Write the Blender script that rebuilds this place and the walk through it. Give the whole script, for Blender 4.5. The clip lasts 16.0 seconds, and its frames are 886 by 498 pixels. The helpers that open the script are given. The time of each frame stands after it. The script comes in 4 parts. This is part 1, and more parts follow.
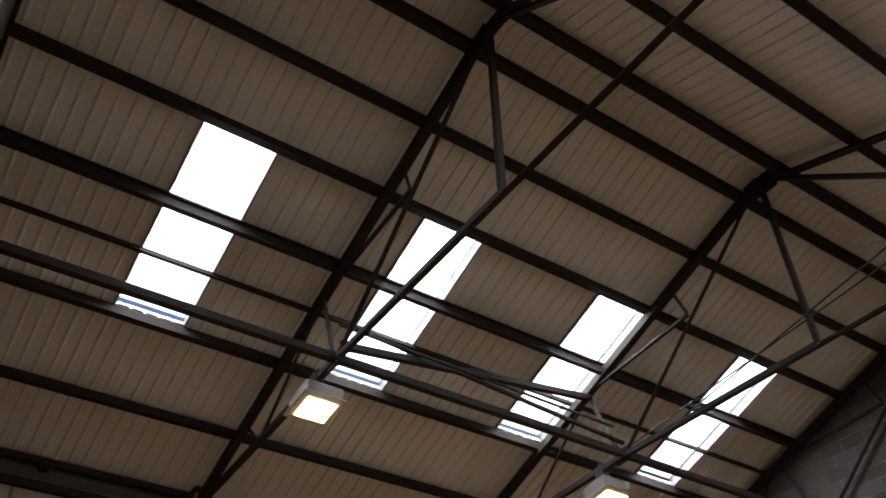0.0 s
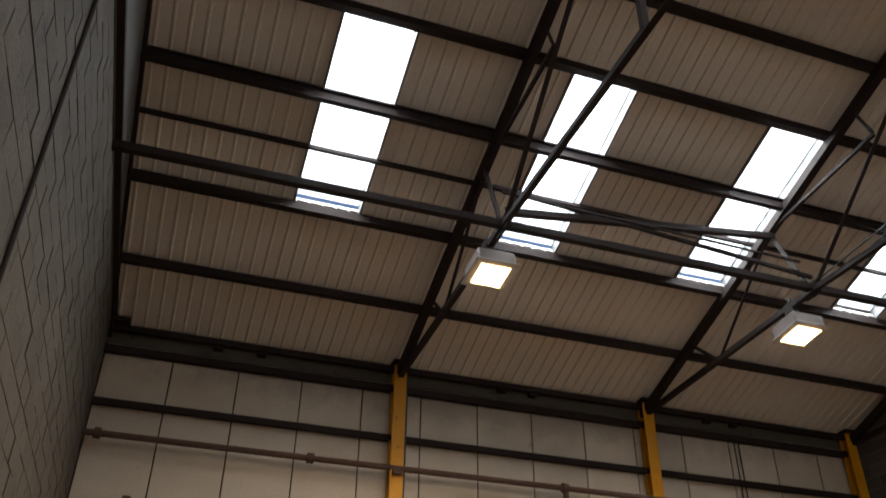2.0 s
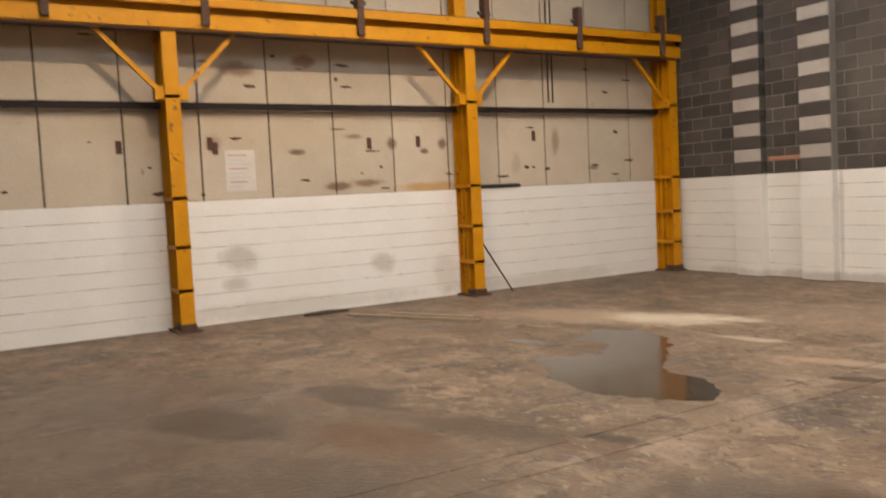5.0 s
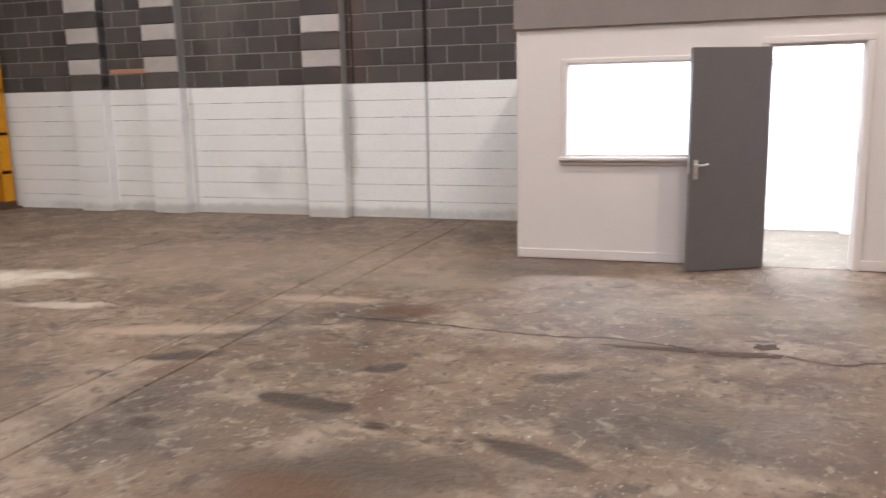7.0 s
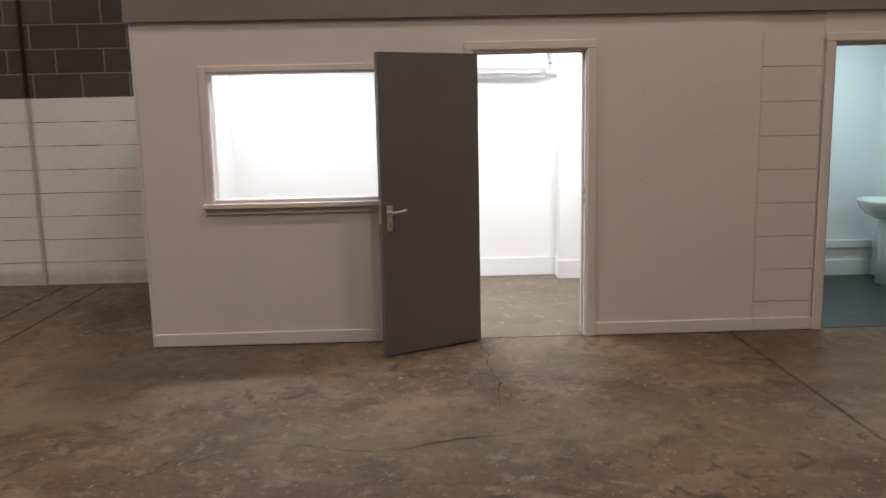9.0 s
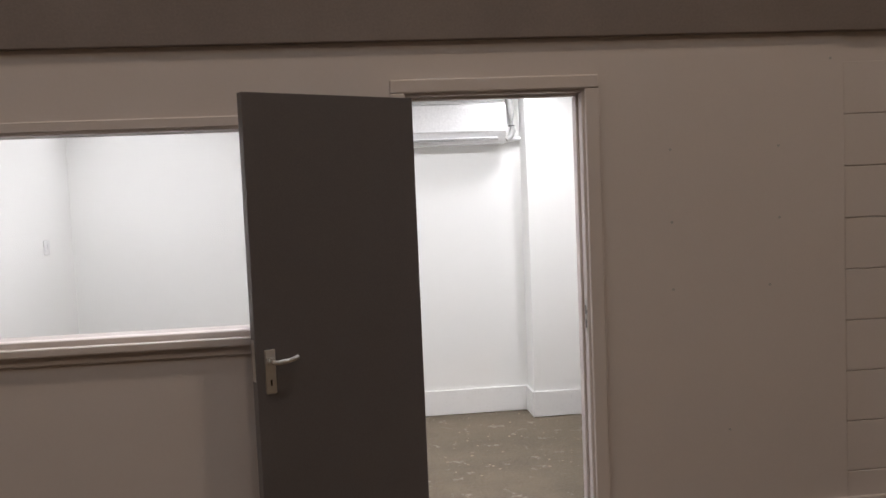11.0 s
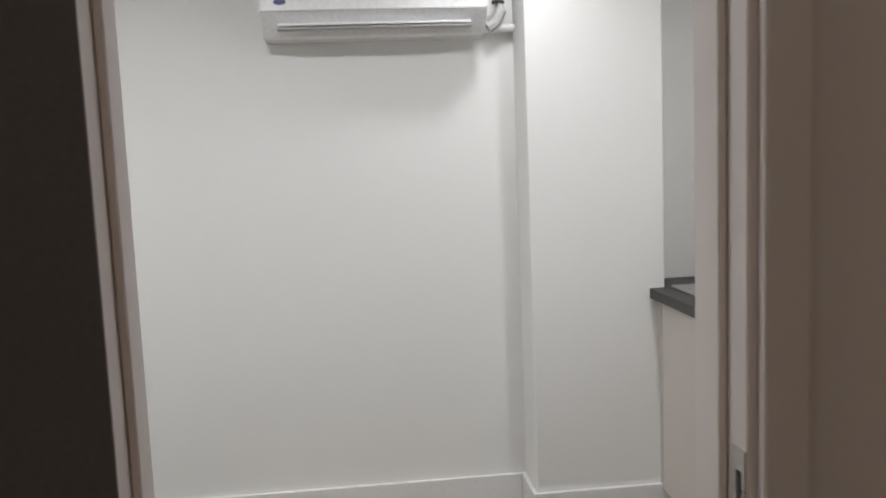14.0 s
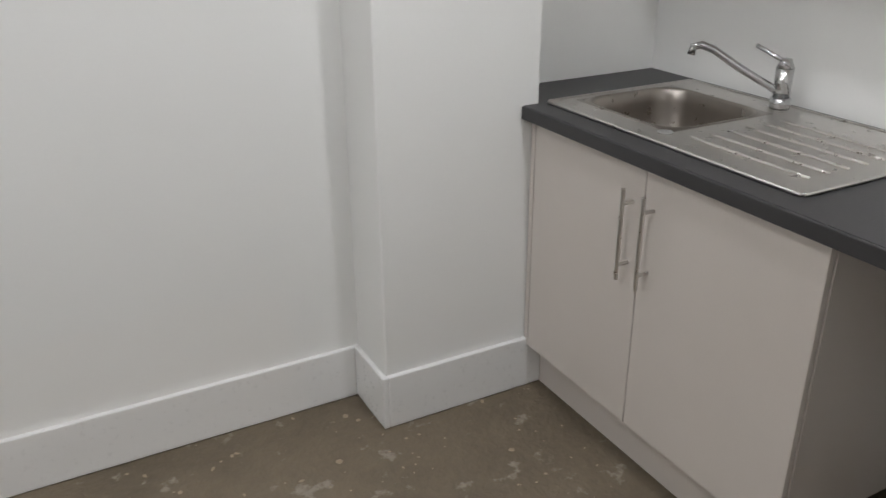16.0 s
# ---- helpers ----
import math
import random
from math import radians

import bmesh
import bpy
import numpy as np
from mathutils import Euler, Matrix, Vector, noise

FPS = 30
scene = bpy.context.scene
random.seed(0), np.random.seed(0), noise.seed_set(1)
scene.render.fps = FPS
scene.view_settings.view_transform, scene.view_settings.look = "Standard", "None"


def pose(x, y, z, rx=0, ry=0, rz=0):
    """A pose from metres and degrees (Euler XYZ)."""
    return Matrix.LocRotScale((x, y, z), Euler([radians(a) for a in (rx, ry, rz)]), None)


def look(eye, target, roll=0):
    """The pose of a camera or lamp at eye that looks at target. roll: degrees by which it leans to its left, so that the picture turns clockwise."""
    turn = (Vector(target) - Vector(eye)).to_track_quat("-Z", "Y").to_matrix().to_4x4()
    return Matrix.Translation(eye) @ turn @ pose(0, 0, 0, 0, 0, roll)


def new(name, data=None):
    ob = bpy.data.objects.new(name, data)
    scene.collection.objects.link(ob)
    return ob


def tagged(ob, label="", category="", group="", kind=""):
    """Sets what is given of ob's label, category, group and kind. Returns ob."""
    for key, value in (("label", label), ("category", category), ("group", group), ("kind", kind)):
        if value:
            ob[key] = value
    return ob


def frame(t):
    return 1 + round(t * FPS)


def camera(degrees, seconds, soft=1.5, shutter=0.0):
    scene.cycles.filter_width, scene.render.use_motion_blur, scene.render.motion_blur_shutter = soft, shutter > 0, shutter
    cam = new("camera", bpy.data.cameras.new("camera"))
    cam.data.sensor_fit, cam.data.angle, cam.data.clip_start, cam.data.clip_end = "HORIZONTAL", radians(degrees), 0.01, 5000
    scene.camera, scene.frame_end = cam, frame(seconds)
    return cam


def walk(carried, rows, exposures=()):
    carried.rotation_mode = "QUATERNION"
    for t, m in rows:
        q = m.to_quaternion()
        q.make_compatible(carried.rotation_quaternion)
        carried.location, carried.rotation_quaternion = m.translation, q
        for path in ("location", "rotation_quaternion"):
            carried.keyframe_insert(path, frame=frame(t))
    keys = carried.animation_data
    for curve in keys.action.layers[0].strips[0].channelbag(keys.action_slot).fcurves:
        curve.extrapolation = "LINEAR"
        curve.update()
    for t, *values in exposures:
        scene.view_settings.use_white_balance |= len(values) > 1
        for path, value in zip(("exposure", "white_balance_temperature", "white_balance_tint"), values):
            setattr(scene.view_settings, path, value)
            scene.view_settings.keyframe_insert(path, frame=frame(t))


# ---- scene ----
cam = camera(56.4, 16.0, shutter=0.3)
PATH = [
    (0, (1.374, -1.757, 1.918), (0.12, -0.917, 3.23), -0.7),
    (0.5, (1.496, -1.682, 1.852), (0.141, -1.008, 3.16), -0.3),
    (1, (1.535, -1.623, 1.781), (0.116, -1.051, 3.069), 0.4),
    (1.5, (1.455, -1.652, 1.705), (-0.041, -1.11, 2.916), 0.4),
    (2, (1.475, -1.587, 1.694), (-0.122, -1.047, 2.769), 0.8),
    (2.5, (1.45, -1.603, 1.702), (-0.23, -1.037, 2.627), 0.6),
    (3, (1.328, -1.615, 1.683), (-0.41, -1.011, 2.466), 0.4),
    (3.2, (1.309, -1.598, 1.688), (-0.455, -0.968, 2.389), 0.4),
    (5.3, (0.292, -0.614, 1.699), (-1.337, 0.516, 1.433), -1.3),
    (5.5, (0.098, -0.459, 1.637), (-1.421, 0.808, 1.337), -1.3),
    (6, (-0.092, 0.173, 1.562), (-1.331, 1.704, 1.217), -1.2),
    (6.5, (-0.235, 0.688, 1.582), (-1.135, 2.437, 1.221), -1.2),
    (7, (-0.272, 1.311, 1.596), (-0.903, 3.173, 1.235), -1.2),
    (7.5, (-0.31, 1.876, 1.607), (-0.706, 3.803, 1.251), -1.1),
    (8, (-0.308, 2.433, 1.607), (-0.493, 4.394, 1.257), -1.1),
    (8.5, (-0.28, 3.0, 1.582), (-0.338, 4.971, 1.248), -1.2),
    (9, (-0.292, 3.614, 1.593), (-0.238, 5.587, 1.266), -1.2),
    (9.5, (-0.164, 4.173, 1.605), (-0.06, 6.15, 1.323), -1.4),
    (10, (-0.129, 4.722, 1.644), (0.018, 6.705, 1.426), -1.4),
    (10.2, (-0.137, 4.927, 1.613), (0.037, 6.911, 1.431), -1.5),
    (12.3, (-0.015, 7.037, 1.524), (0.192, 9.023, 1.416), -2.8),
    (12.5, (0.057, 7.205, 1.511), (0.266, 9.191, 1.407), -2.4),
    (13, (0.225, 7.608, 1.516), (0.453, 9.592, 1.397), -2.2),
    (13.5, (0.309, 7.983, 1.502), (0.521, 9.965, 1.344), -2.4),
    (14, (0.387, 8.351, 1.459), (0.598, 10.328, 1.238), -2.3),
    (14.5, (0.374, 8.703, 1.48), (0.574, 10.644, 1.043), -2.8),
    (15, (0.374, 8.945, 1.529), (0.606, 10.828, 0.894), -2.1),
    (15.5, (0.217, 9.227, 1.501), (0.835, 10.975, 0.749), -0.6),
    (16, (0.195, 9.392, 1.525), (1.055, 11.002, 0.709), -0.4),
]
EXPOSURES = [(0, 0.2, 6450, 10), (2, 0.2, 6450, 10), (3.2, 0.38, 6800, 10), (5.3, 0.72, 6420, 10), (6.5, 0.82, 5600, 10), (7, 0.72, 5600, 11),
             (8.2, -0.18, 6100, 12), (10, -0.95, 6350, 14), (12.3, -1.68, 6450, 12), (13.2, -1.86, 6450, 11), (16, -1.92, 6400, 10)]
walk(cam, [(t, look(eye, target, roll)) for t, eye, target, roll in PATH], EXPOSURES)


# ---- world, sun, large lights ----
world = bpy.data.worlds.new("sky")
scene.world = world
world.use_nodes = True
wn = world.node_tree
sky = wn.nodes.new("ShaderNodeTexSky")
sky.sky_type, sky.sun_disc = "NISHITA", False
sky.sun_elevation, sky.sun_rotation = radians(40), radians(120)
wn.nodes["Background"].inputs[1].default_value = 0.12
wn.links.new(sky.outputs[0], wn.nodes["Background"].inputs[0])
sun = new("sun", bpy.data.lights.new("sun", "SUN"))
sun.data.energy, sun.data.angle, sun.data.color = 1.0, radians(12), (1, 0.97, 0.92)
sun.matrix_world = look((0, 0, 40), (12, 8, 0))

# plan: west wall, east wall, south wall, north wall, ridge
XW, XE, YS, YN, XR = -11.42, 5.3, -2.82, 11.68, -3.1
SLOPE = 0.365
COLS = (1.95, 6.78)
BAYS = (1.95, 6.78, 11.48)


def roof_z(x):
    return 7.66 + SLOPE * (XR - XW - abs(x - XR))


ANG = math.degrees(math.atan(SLOPE))
SKYLIGHTS = (-0.52, 2.66, 5.84, 9.0)
SKY_W, SKY_X0, SKY_X1 = 0.98, -8.46, -5.6


def area_lamp(name, x, y, z, sx, sy, power, colour, ry=0.0, rx=0.0):
    d = bpy.data.lights.new(name, "AREA")
    d.shape, d.size, d.size_y, d.energy, d.color = "RECTANGLE", sx, sy, power, colour
    ob = new(name, d)
    ob.matrix_world = pose(x, y, z, rx, ry, 0)
    return ob


SKY_POWER, FLOOD_POWER, ROOM_POWER = 100.0, 540.0, 36.0
for sgn in (-1, 1):
    for y in SKYLIGHTS:
        cx = XR + sgn * (XR - (SKY_X0 + SKY_X1) / 2)
        L = (SKY_X1 - SKY_X0) / math.cos(radians(ANG))
        area_lamp("skylight_daylight", cx, y + SKY_W / 2, roof_z(cx) + 0.12, L - 0.06, SKY_W - 0.06, SKY_POWER, (0.93, 0.97, 1.0), sgn * ANG)

    cx = XR + sgn * (XR - (SKY_X0 + SKY_X1) / 2)
    area_lamp("sky_above_rooflights", cx, 4.7, roof_z(cx) + 1.3, 3.6, 14.0, 900.0, (0.92, 0.97, 1.0), sgn * ANG)


def flood_light(x, y, z):
    d = bpy.data.lights.new("flood_glow", "SPOT")
    d.energy, d.color, d.spot_size, d.spot_blend, d.shadow_soft_size = FLOOD_POWER, (1.0, 0.78, 0.56), radians(165), 0.6, 0.1
    ob = new("flood_glow", d)
    ob.matrix_world = pose(x, y, z)


# The two at x 0.95 are unseen, added by symmetry to light the east side.
FLOODS = ((-7.05, 1.95, 7.2), (-7.05, 6.8, 7.18), (0.95, 1.95, 7.2), (0.95, 6.8, 7.2))
for f in FLOODS:
    flood_light(f[0], f[1], f[2] - 0.09)
RZ_LAMP = 2.36
# Only the first has a known place; the others are added to fill the room.
DOWNLIGHTS = ((0.95, 11.08), (-1.45, 11.08), (1.35, 10.25), (-0.05, 10.25), (-1.45, 10.25))
for x, y in DOWNLIGHTS:
    lamp = area_lamp("ceiling_fill_glow", x, y, RZ_LAMP, 0.11, 0.11, ROOM_POWER * (0.34 if y > 11 else 1.12), (0.99, 0.983, 1.0))
    lamp.data.spread = radians(176 if y < 11 else 150)
# Unseen fill lamp without a fixture, added to brighten the washroom.
area_lamp("ceiling_fill_glow", 3.1, 10.3, RZ_LAMP, 0.3, 0.3, 26.0, (0.72, 0.95, 1.0))


# ---- materials ----
def material(name, colour, rough=0.6, metal=0.0, second=None, scale=3.0, fine=60.0, bump=0.15, spread=0.5,
             wear=None, wear_at=0.62, wear_scale=5.0, vary=0.0, island=False, spec=0.5, depth=0.01, grain=0.35):
    m = bpy.data.materials.new(name)
    m.use_nodes = True
    t = m.node_tree
    b = t.nodes["Principled BSDF"]
    b.inputs["Roughness"].default_value, b.inputs["Metallic"].default_value = rough, metal
    b.inputs["Specular IOR Level"].default_value = spec
    pos = t.nodes.new("ShaderNodeNewGeometry").outputs["Position"]

    def noise_tex(s, detail=6.0, r=0.6):
        n = t.nodes.new("ShaderNodeTexNoise")
        n.inputs["Scale"].default_value, n.inputs["Detail"].default_value, n.inputs["Roughness"].default_value = s, detail, r
        t.links.new(pos, n.inputs["Vector"])
        return n.outputs["Fac"]

    def ramp(src, lo, hi):
        r = t.nodes.new("ShaderNodeMapRange")
        r.inputs[1].default_value, r.inputs[2].default_value = lo, hi
        t.links.new(src, r.inputs[0])
        return r.outputs[0]

    def mix(fac, a, c, mode="MIX"):
        n = t.nodes.new("ShaderNodeMix")
        n.data_type, n.blend_type = "RGBA", mode
        for v, s in ((fac, n.inputs[0]), (a, n.inputs[6]), (c, n.inputs[7])):
            if isinstance(v, (int, float)):
                s.default_value = v
            elif isinstance(v, tuple):
                s.default_value = (*v[:3], 1)
            else:
                t.links.new(v, s)
        return n.outputs[2]

    second = second or tuple(c * 0.72 for c in colour)
    col = mix(ramp(noise_tex(scale), 0.5 - spread / 2, 0.5 + spread / 2), colour, second)
    fine_n = noise_tex(fine, 4.0)
    col = mix(grain, col, mix(ramp(fine_n, 0.3, 0.7), tuple(c * 0.75 for c in colour), tuple(min(1, c * 1.15) for c in colour)))
    if wear:
        col = mix(ramp(noise_tex(wear_scale, 8.0, 0.65), wear_at, wear_at + 0.06), col, wear)
    if vary:
        if island:
            src = t.nodes.new("ShaderNodeNewGeometry").outputs["Random Per Island"]
        else:
            src = t.nodes.new("ShaderNodeObjectInfo").outputs["Random"]
        hs = t.nodes.new("ShaderNodeHueSaturation")
        t.links.new(col, hs.inputs["Color"])
        r = t.nodes.new("ShaderNodeMapRange")
        r.inputs[3].default_value, r.inputs[4].default_value = 1 - vary, 1 + vary
        t.links.new(src, r.inputs[0])
        t.links.new(r.outputs[0], hs.inputs["Value"])
        col = hs.outputs["Color"]
    t.links.new(col, b.inputs["Base Color"])
    rr = t.nodes.new("ShaderNodeMapRange")
    rr.inputs[3].default_value, rr.inputs[4].default_value = max(0.02, rough - 0.1), min(1, rough + 0.1)
    t.links.new(fine_n, rr.inputs[0])
    t.links.new(rr.outputs[0], b.inputs["Roughness"])
    if bump:
        bn = t.nodes.new("ShaderNodeBump")
        bn.inputs["Strength"].default_value, bn.inputs["Distance"].default_value = bump, depth
        t.links.new(fine_n, bn.inputs["Height"])
        t.links.new(bn.outputs[0], b.inputs["Normal"])
    return m


def floor_material():
    m = material("worn_concrete_floor", (0.163, 0.111, 0.071), 0.6, second=(0.094, 0.063, 0.04), scale=0.55, fine=26, bump=0.7, spread=0.22, spec=0.22,
                 wear=(0.085, 0.066, 0.05), wear_at=0.57, wear_scale=1.3, depth=0.012)
    t = m.node_tree
    b = t.nodes["Principled BSDF"]
    old = b.inputs["Base Color"].links[0].from_socket
    pos = [n for n in t.nodes if n.bl_idname == "ShaderNodeNewGeometry"][0].outputs["Position"]
    for s, lo, hi, c in ((2.6, 0.5, 0.64, (0.225, 0.168, 0.118)), (0.8, 0.52, 0.66, (0.072, 0.054, 0.04)), (9.0, 0.55, 0.64, (0.215, 0.17, 0.125)),
                         (5.0, 0.56, 0.66, (0.052, 0.038, 0.028)), (17.0, 0.57, 0.66, (0.06, 0.046, 0.036)), (1.5, 0.56, 0.64, (0.1, 0.062, 0.04)), (34.0, 0.63, 0.67, (0.34, 0.31, 0.27))):
        n = t.nodes.new("ShaderNodeTexNoise")
        n.inputs["Scale"].default_value, n.inputs["Detail"].default_value, n.inputs["Roughness"].default_value = s, 9.0, 0.62
        n.inputs["Distortion"].default_value = 0.6
        off = t.nodes.new("ShaderNodeVectorMath")
        off.inputs[1].default_value = (s * 3.1, 7.7, s)
        t.links.new(pos, off.inputs[0])
        t.links.new(off.outputs[0], n.inputs["Vector"])
        r = t.nodes.new("ShaderNodeMapRange")
        r.inputs[1].default_value, r.inputs[2].default_value, r.inputs[4].default_value = lo, hi, 0.9
        t.links.new(n.outputs["Fac"], r.inputs[0])
        mx = t.nodes.new("ShaderNodeMix")
        mx.data_type = "RGBA"
        t.links.new(r.outputs[0], mx.inputs[0])
        t.links.new(old, mx.inputs[6])
        mx.inputs[7].default_value = (*c, 1)
        old = mx.outputs[2]
    t.links.new(old, b.inputs["Base Color"])
    return m


def add_spots(m, spots, wobble=0.9, wet=0.0):
    """Soft irregular patches of given place, size, turn, colour and strength."""
    t = m.node_tree
    b = t.nodes["Principled BSDF"]
    col = b.inputs["Base Color"].links[0].from_socket
    rough = b.inputs["Roughness"].links[0].from_socket
    pos = [n for n in t.nodes if n.bl_idname == "ShaderNodeNewGeometry"][0].outputs["Position"]
    ns = t.nodes.new("ShaderNodeTexNoise")
    ns.inputs["Scale"].default_value, ns.inputs["Detail"].default_value, ns.inputs["Roughness"].default_value = 2.7, 9.0, 0.72
    t.links.new(pos, ns.inputs["Vector"])
    sc = t.nodes.new("ShaderNodeMath")
    sc.operation = "MULTIPLY_ADD"
    sc.inputs[1].default_value, sc.inputs[2].default_value = 2 * wobble, -wobble
    t.links.new(ns.outputs["Fac"], sc.inputs[0])
    for loc, size, turn, c, amount in spots:
        mp = t.nodes.new("ShaderNodeMapping")
        mp.vector_type = "TEXTURE"
        mp.inputs["Location"].default_value, mp.inputs["Rotation"].default_value, mp.inputs["Scale"].default_value = loc, (0, 0, turn), size
        t.links.new(pos, mp.inputs["Vector"])
        ln = t.nodes.new("ShaderNodeVectorMath")
        ln.operation = "LENGTH"
        t.links.new(mp.outputs[0], ln.inputs[0])
        ad = t.nodes.new("ShaderNodeMath")
        ad.operation = "ADD"
        t.links.new(ln.outputs["Value"], ad.inputs[0])
        t.links.new(sc.outputs[0], ad.inputs[1])
        mr = t.nodes.new("ShaderNodeMapRange")
        mr.interpolation_type = "SMOOTHSTEP"
        mr.inputs[1].default_value, mr.inputs[2].default_value, mr.inputs[3].default_value, mr.inputs[4].default_value = *((0.62, 1.02) if c[0] < 0.05 else (0.4, 1.25)), amount, 0.0
        t.links.new(ad.outputs[0], mr.inputs[0])
        mx = t.nodes.new("ShaderNodeMix")
        mx.data_type = "RGBA"
        t.links.new(mr.outputs[0], mx.inputs[0])
        t.links.new(col, mx.inputs[6])
        mx.inputs[7].default_value = (*c, 1)
        col = mx.outputs[2]
        if wet and c[0] < 0.07:
            rx = t.nodes.new("ShaderNodeMix")
            t.links.new(mr.outputs[0], rx.inputs[0])
            t.links.new(rough, rx.inputs[2])
            rx.inputs[3].default_value = wet
            rough = rx.outputs[0]
    t.links.new(col, b.inputs["Base Color"])
    t.links.new(rough, b.inputs["Roughness"])


DARK, DAMP_SHADE, BROWN, PALE, PALER, WORN_LIT = (0.034, 0.025, 0.018), (0.06, 0.045, 0.033), (0.085, 0.045, 0.022), (0.28, 0.205, 0.14), (0.5, 0.43, 0.34), (0.2, 0.158, 0.108)


def on_floor(*rows):
    return [((x, y, 0), (rx, ry, 9.0), turn, c, a) for x, y, rx, ry, turn, c, a in rows]


FLOOR = floor_material()
add_spots(FLOOR, on_floor(
    # Wide dark area southwest and wide pale area northward paint the floodlights' falloff.
    (-5.4, 0.6, 3.8, 1.9, 0.1, DAMP_SHADE, 0.6), (-4.6, 8.6, 2.6, 1.3, 0.1, PALE, 0.4), (-7.9, 6.5, 1.9, 0.7, 0.5, PALE, 0.65), (-6.9, 7.0, 0.95, 0.5, 0.5, PALER, 0.55),
    (-6.3, 7.4, 0.6, 0.18, 0.3, PALER, 0.4), (-5.4, 4.8, 2.1, 1.0, -0.49, DAMP_SHADE, 0.4), (-5.9, 0.9, 0.8, 0.45, 0.3, DARK, 0.7), (-6.0, 2.1, 0.7, 0.35, 0.3, DARK, 0.6),
    (-4.7, 1.7, 0.65, 0.38, 0.3, BROWN, 0.7), (-4.45, 2.4, 0.75, 0.3, 0.4, DAMP_SHADE, 0.7), (-3.6, 2.95, 0.3, 0.12, 0.3, DARK, 0.7), (-2.05, 2.75, 1.0, 0.6, 0.5, DAMP_SHADE, 0.9), (-1.8, 2.9, 0.5, 0.3, -0.4, BROWN, 0.7), (-1.75, 2.88, 0.42, 0.17, -0.5, DARK, 0.8),
    (-1.6, 1.6, 1.6, 0.9, 0.4, DAMP_SHADE, 0.45), (-3.5, 5.6, 0.28, 0.1, 0.4, DARK, 0.75), (-3.4, 6.4, 0.42, 0.09, 0.3, DAMP_SHADE, 0.7), (-2.5, 7.0, 0.36, 0.22, 0.5, BROWN, 0.8),
    (-2.55, 6.75, 0.2, 0.12, 0.2, DARK, 0.7), (-2.14, 5.7, 0.17, 0.11, 0.5, DARK, 0.8), (-2.35, 5.07, 0.42, 0.11, -0.15, DARK, 0.8), (-3.0, 4.6, 0.14, 0.1, 0.0, DARK, 0.6),
    (-1.07, 4.77, 0.4, 0.09, -0.35, DARK, 0.7), (-1.86, 4.86, 0.09, 0.06, 0.0, DARK, 0.8), (-1.75, 4.35, 0.75, 0.3, 0.3, DAMP_SHADE, 0.7), (-1.95, 4.15, 0.35, 0.18, 0.2, BROWN, 0.8),
    (-3.3, 7.2, 0.6, 0.12, 0.1, PALE, 0.8), (-4.0, 6.1, 0.8, 0.14, 0.35, PALE, 0.7), (-5.3, 6.5, 0.5, 0.12, 0.2, PALER, 0.4), (-1.1, 5.8, 0.26, 0.08, 0.8, DARK, 0.6),
    # The patch at (0.5, 8.8) paints light spilling from the office doorway.
    (-0.35, 6.5, 0.75, 0.1, 0.0, BROWN, 0.85), (-2.6, 8.0, 0.8, 0.25, 0.1, WORN_LIT, 0.6), (0.2, 7.6, 1.8, 0.5, 0.0, WORN_LIT, 0.35), (0.5, 8.8, 0.5, 0.5, 0.0, WORN_LIT, 0.4), (-1.9, 8.7, 0.9, 0.7, 0.0, DAMP_SHADE, 0.5), (2.6, 8.6, 1.6, 0.7, 0.0, BROWN, 0.5),
    (-1.3, 8.5, 0.3, 0.1, 0.5, PALE, 0.3), (-0.3, 8.0, 0.4, 0.1, 0.2, PALE, 0.4), (-1.5, 3.2, 0.5, 0.15, 1.0, DARK, 0.5), (3.2, 7.9, 1.3, 1.0, 0.0, PALE, 0.4),
    (-0.2, 5.3, 0.7, 0.4, 0.4, DAMP_SHADE, 0.4), (-8.5, 4.6, 1.4, 0.3, 0.4, DAMP_SHADE, 0.5), (-1.4, 6.2, 0.5, 0.16, 0.2, BROWN, 0.45)), wet=0.34)
SCREED = material("pale_worn_screed", (0.165, 0.132, 0.09), 0.7, second=(0.095, 0.075, 0.05), scale=2.2, fine=34, bump=0.6, spread=0.3, wear=(0.26, 0.235, 0.19), wear_at=0.6, wear_scale=9, depth=0.015)
GREENFLOOR = material("dark_green_floor_paint", (0.04, 0.05, 0.042), 0.5, second=(0.025, 0.032, 0.027), scale=3, fine=30, bump=0.3, wear=(0.16, 0.17, 0.14), wear_at=0.63, wear_scale=6)
WET = material("wet_concrete", (0.055, 0.044, 0.034), 0.12, second=(0.035, 0.027, 0.02), scale=1.2, fine=14, bump=0.05, spread=0.25, spec=0.6)
CRACK = material("crack_dirt", (0.052, 0.033, 0.02), 0.95, bump=0.6)
DUST = material("pale_dust", (0.36, 0.29, 0.21), 0.9)
CONCRETE = material("cast_concrete_panel", (0.5, 0.425, 0.33), 0.8, second=(0.38, 0.315, 0.24), scale=1.3, fine=40, bump=0.3,
                    wear=(0.24, 0.16, 0.11), wear_at=0.68, wear_scale=4.0, vary=0.06)
SOUTH = material("rough_grey_blockwork", (0.082, 0.068, 0.05), 0.9, second=(0.036, 0.03, 0.023), scale=1.3, fine=35, bump=0.8, vary=0.16, island=True,
                 wear=(0.035, 0.03, 0.024), wear_at=0.6, wear_scale=2.0,
                 depth=0.02)
SOUTHJOINT = material("pale_grey_mortar", (0.12, 0.105, 0.082), 0.95, second=(0.065, 0.058, 0.046), scale=2, bump=0.5)
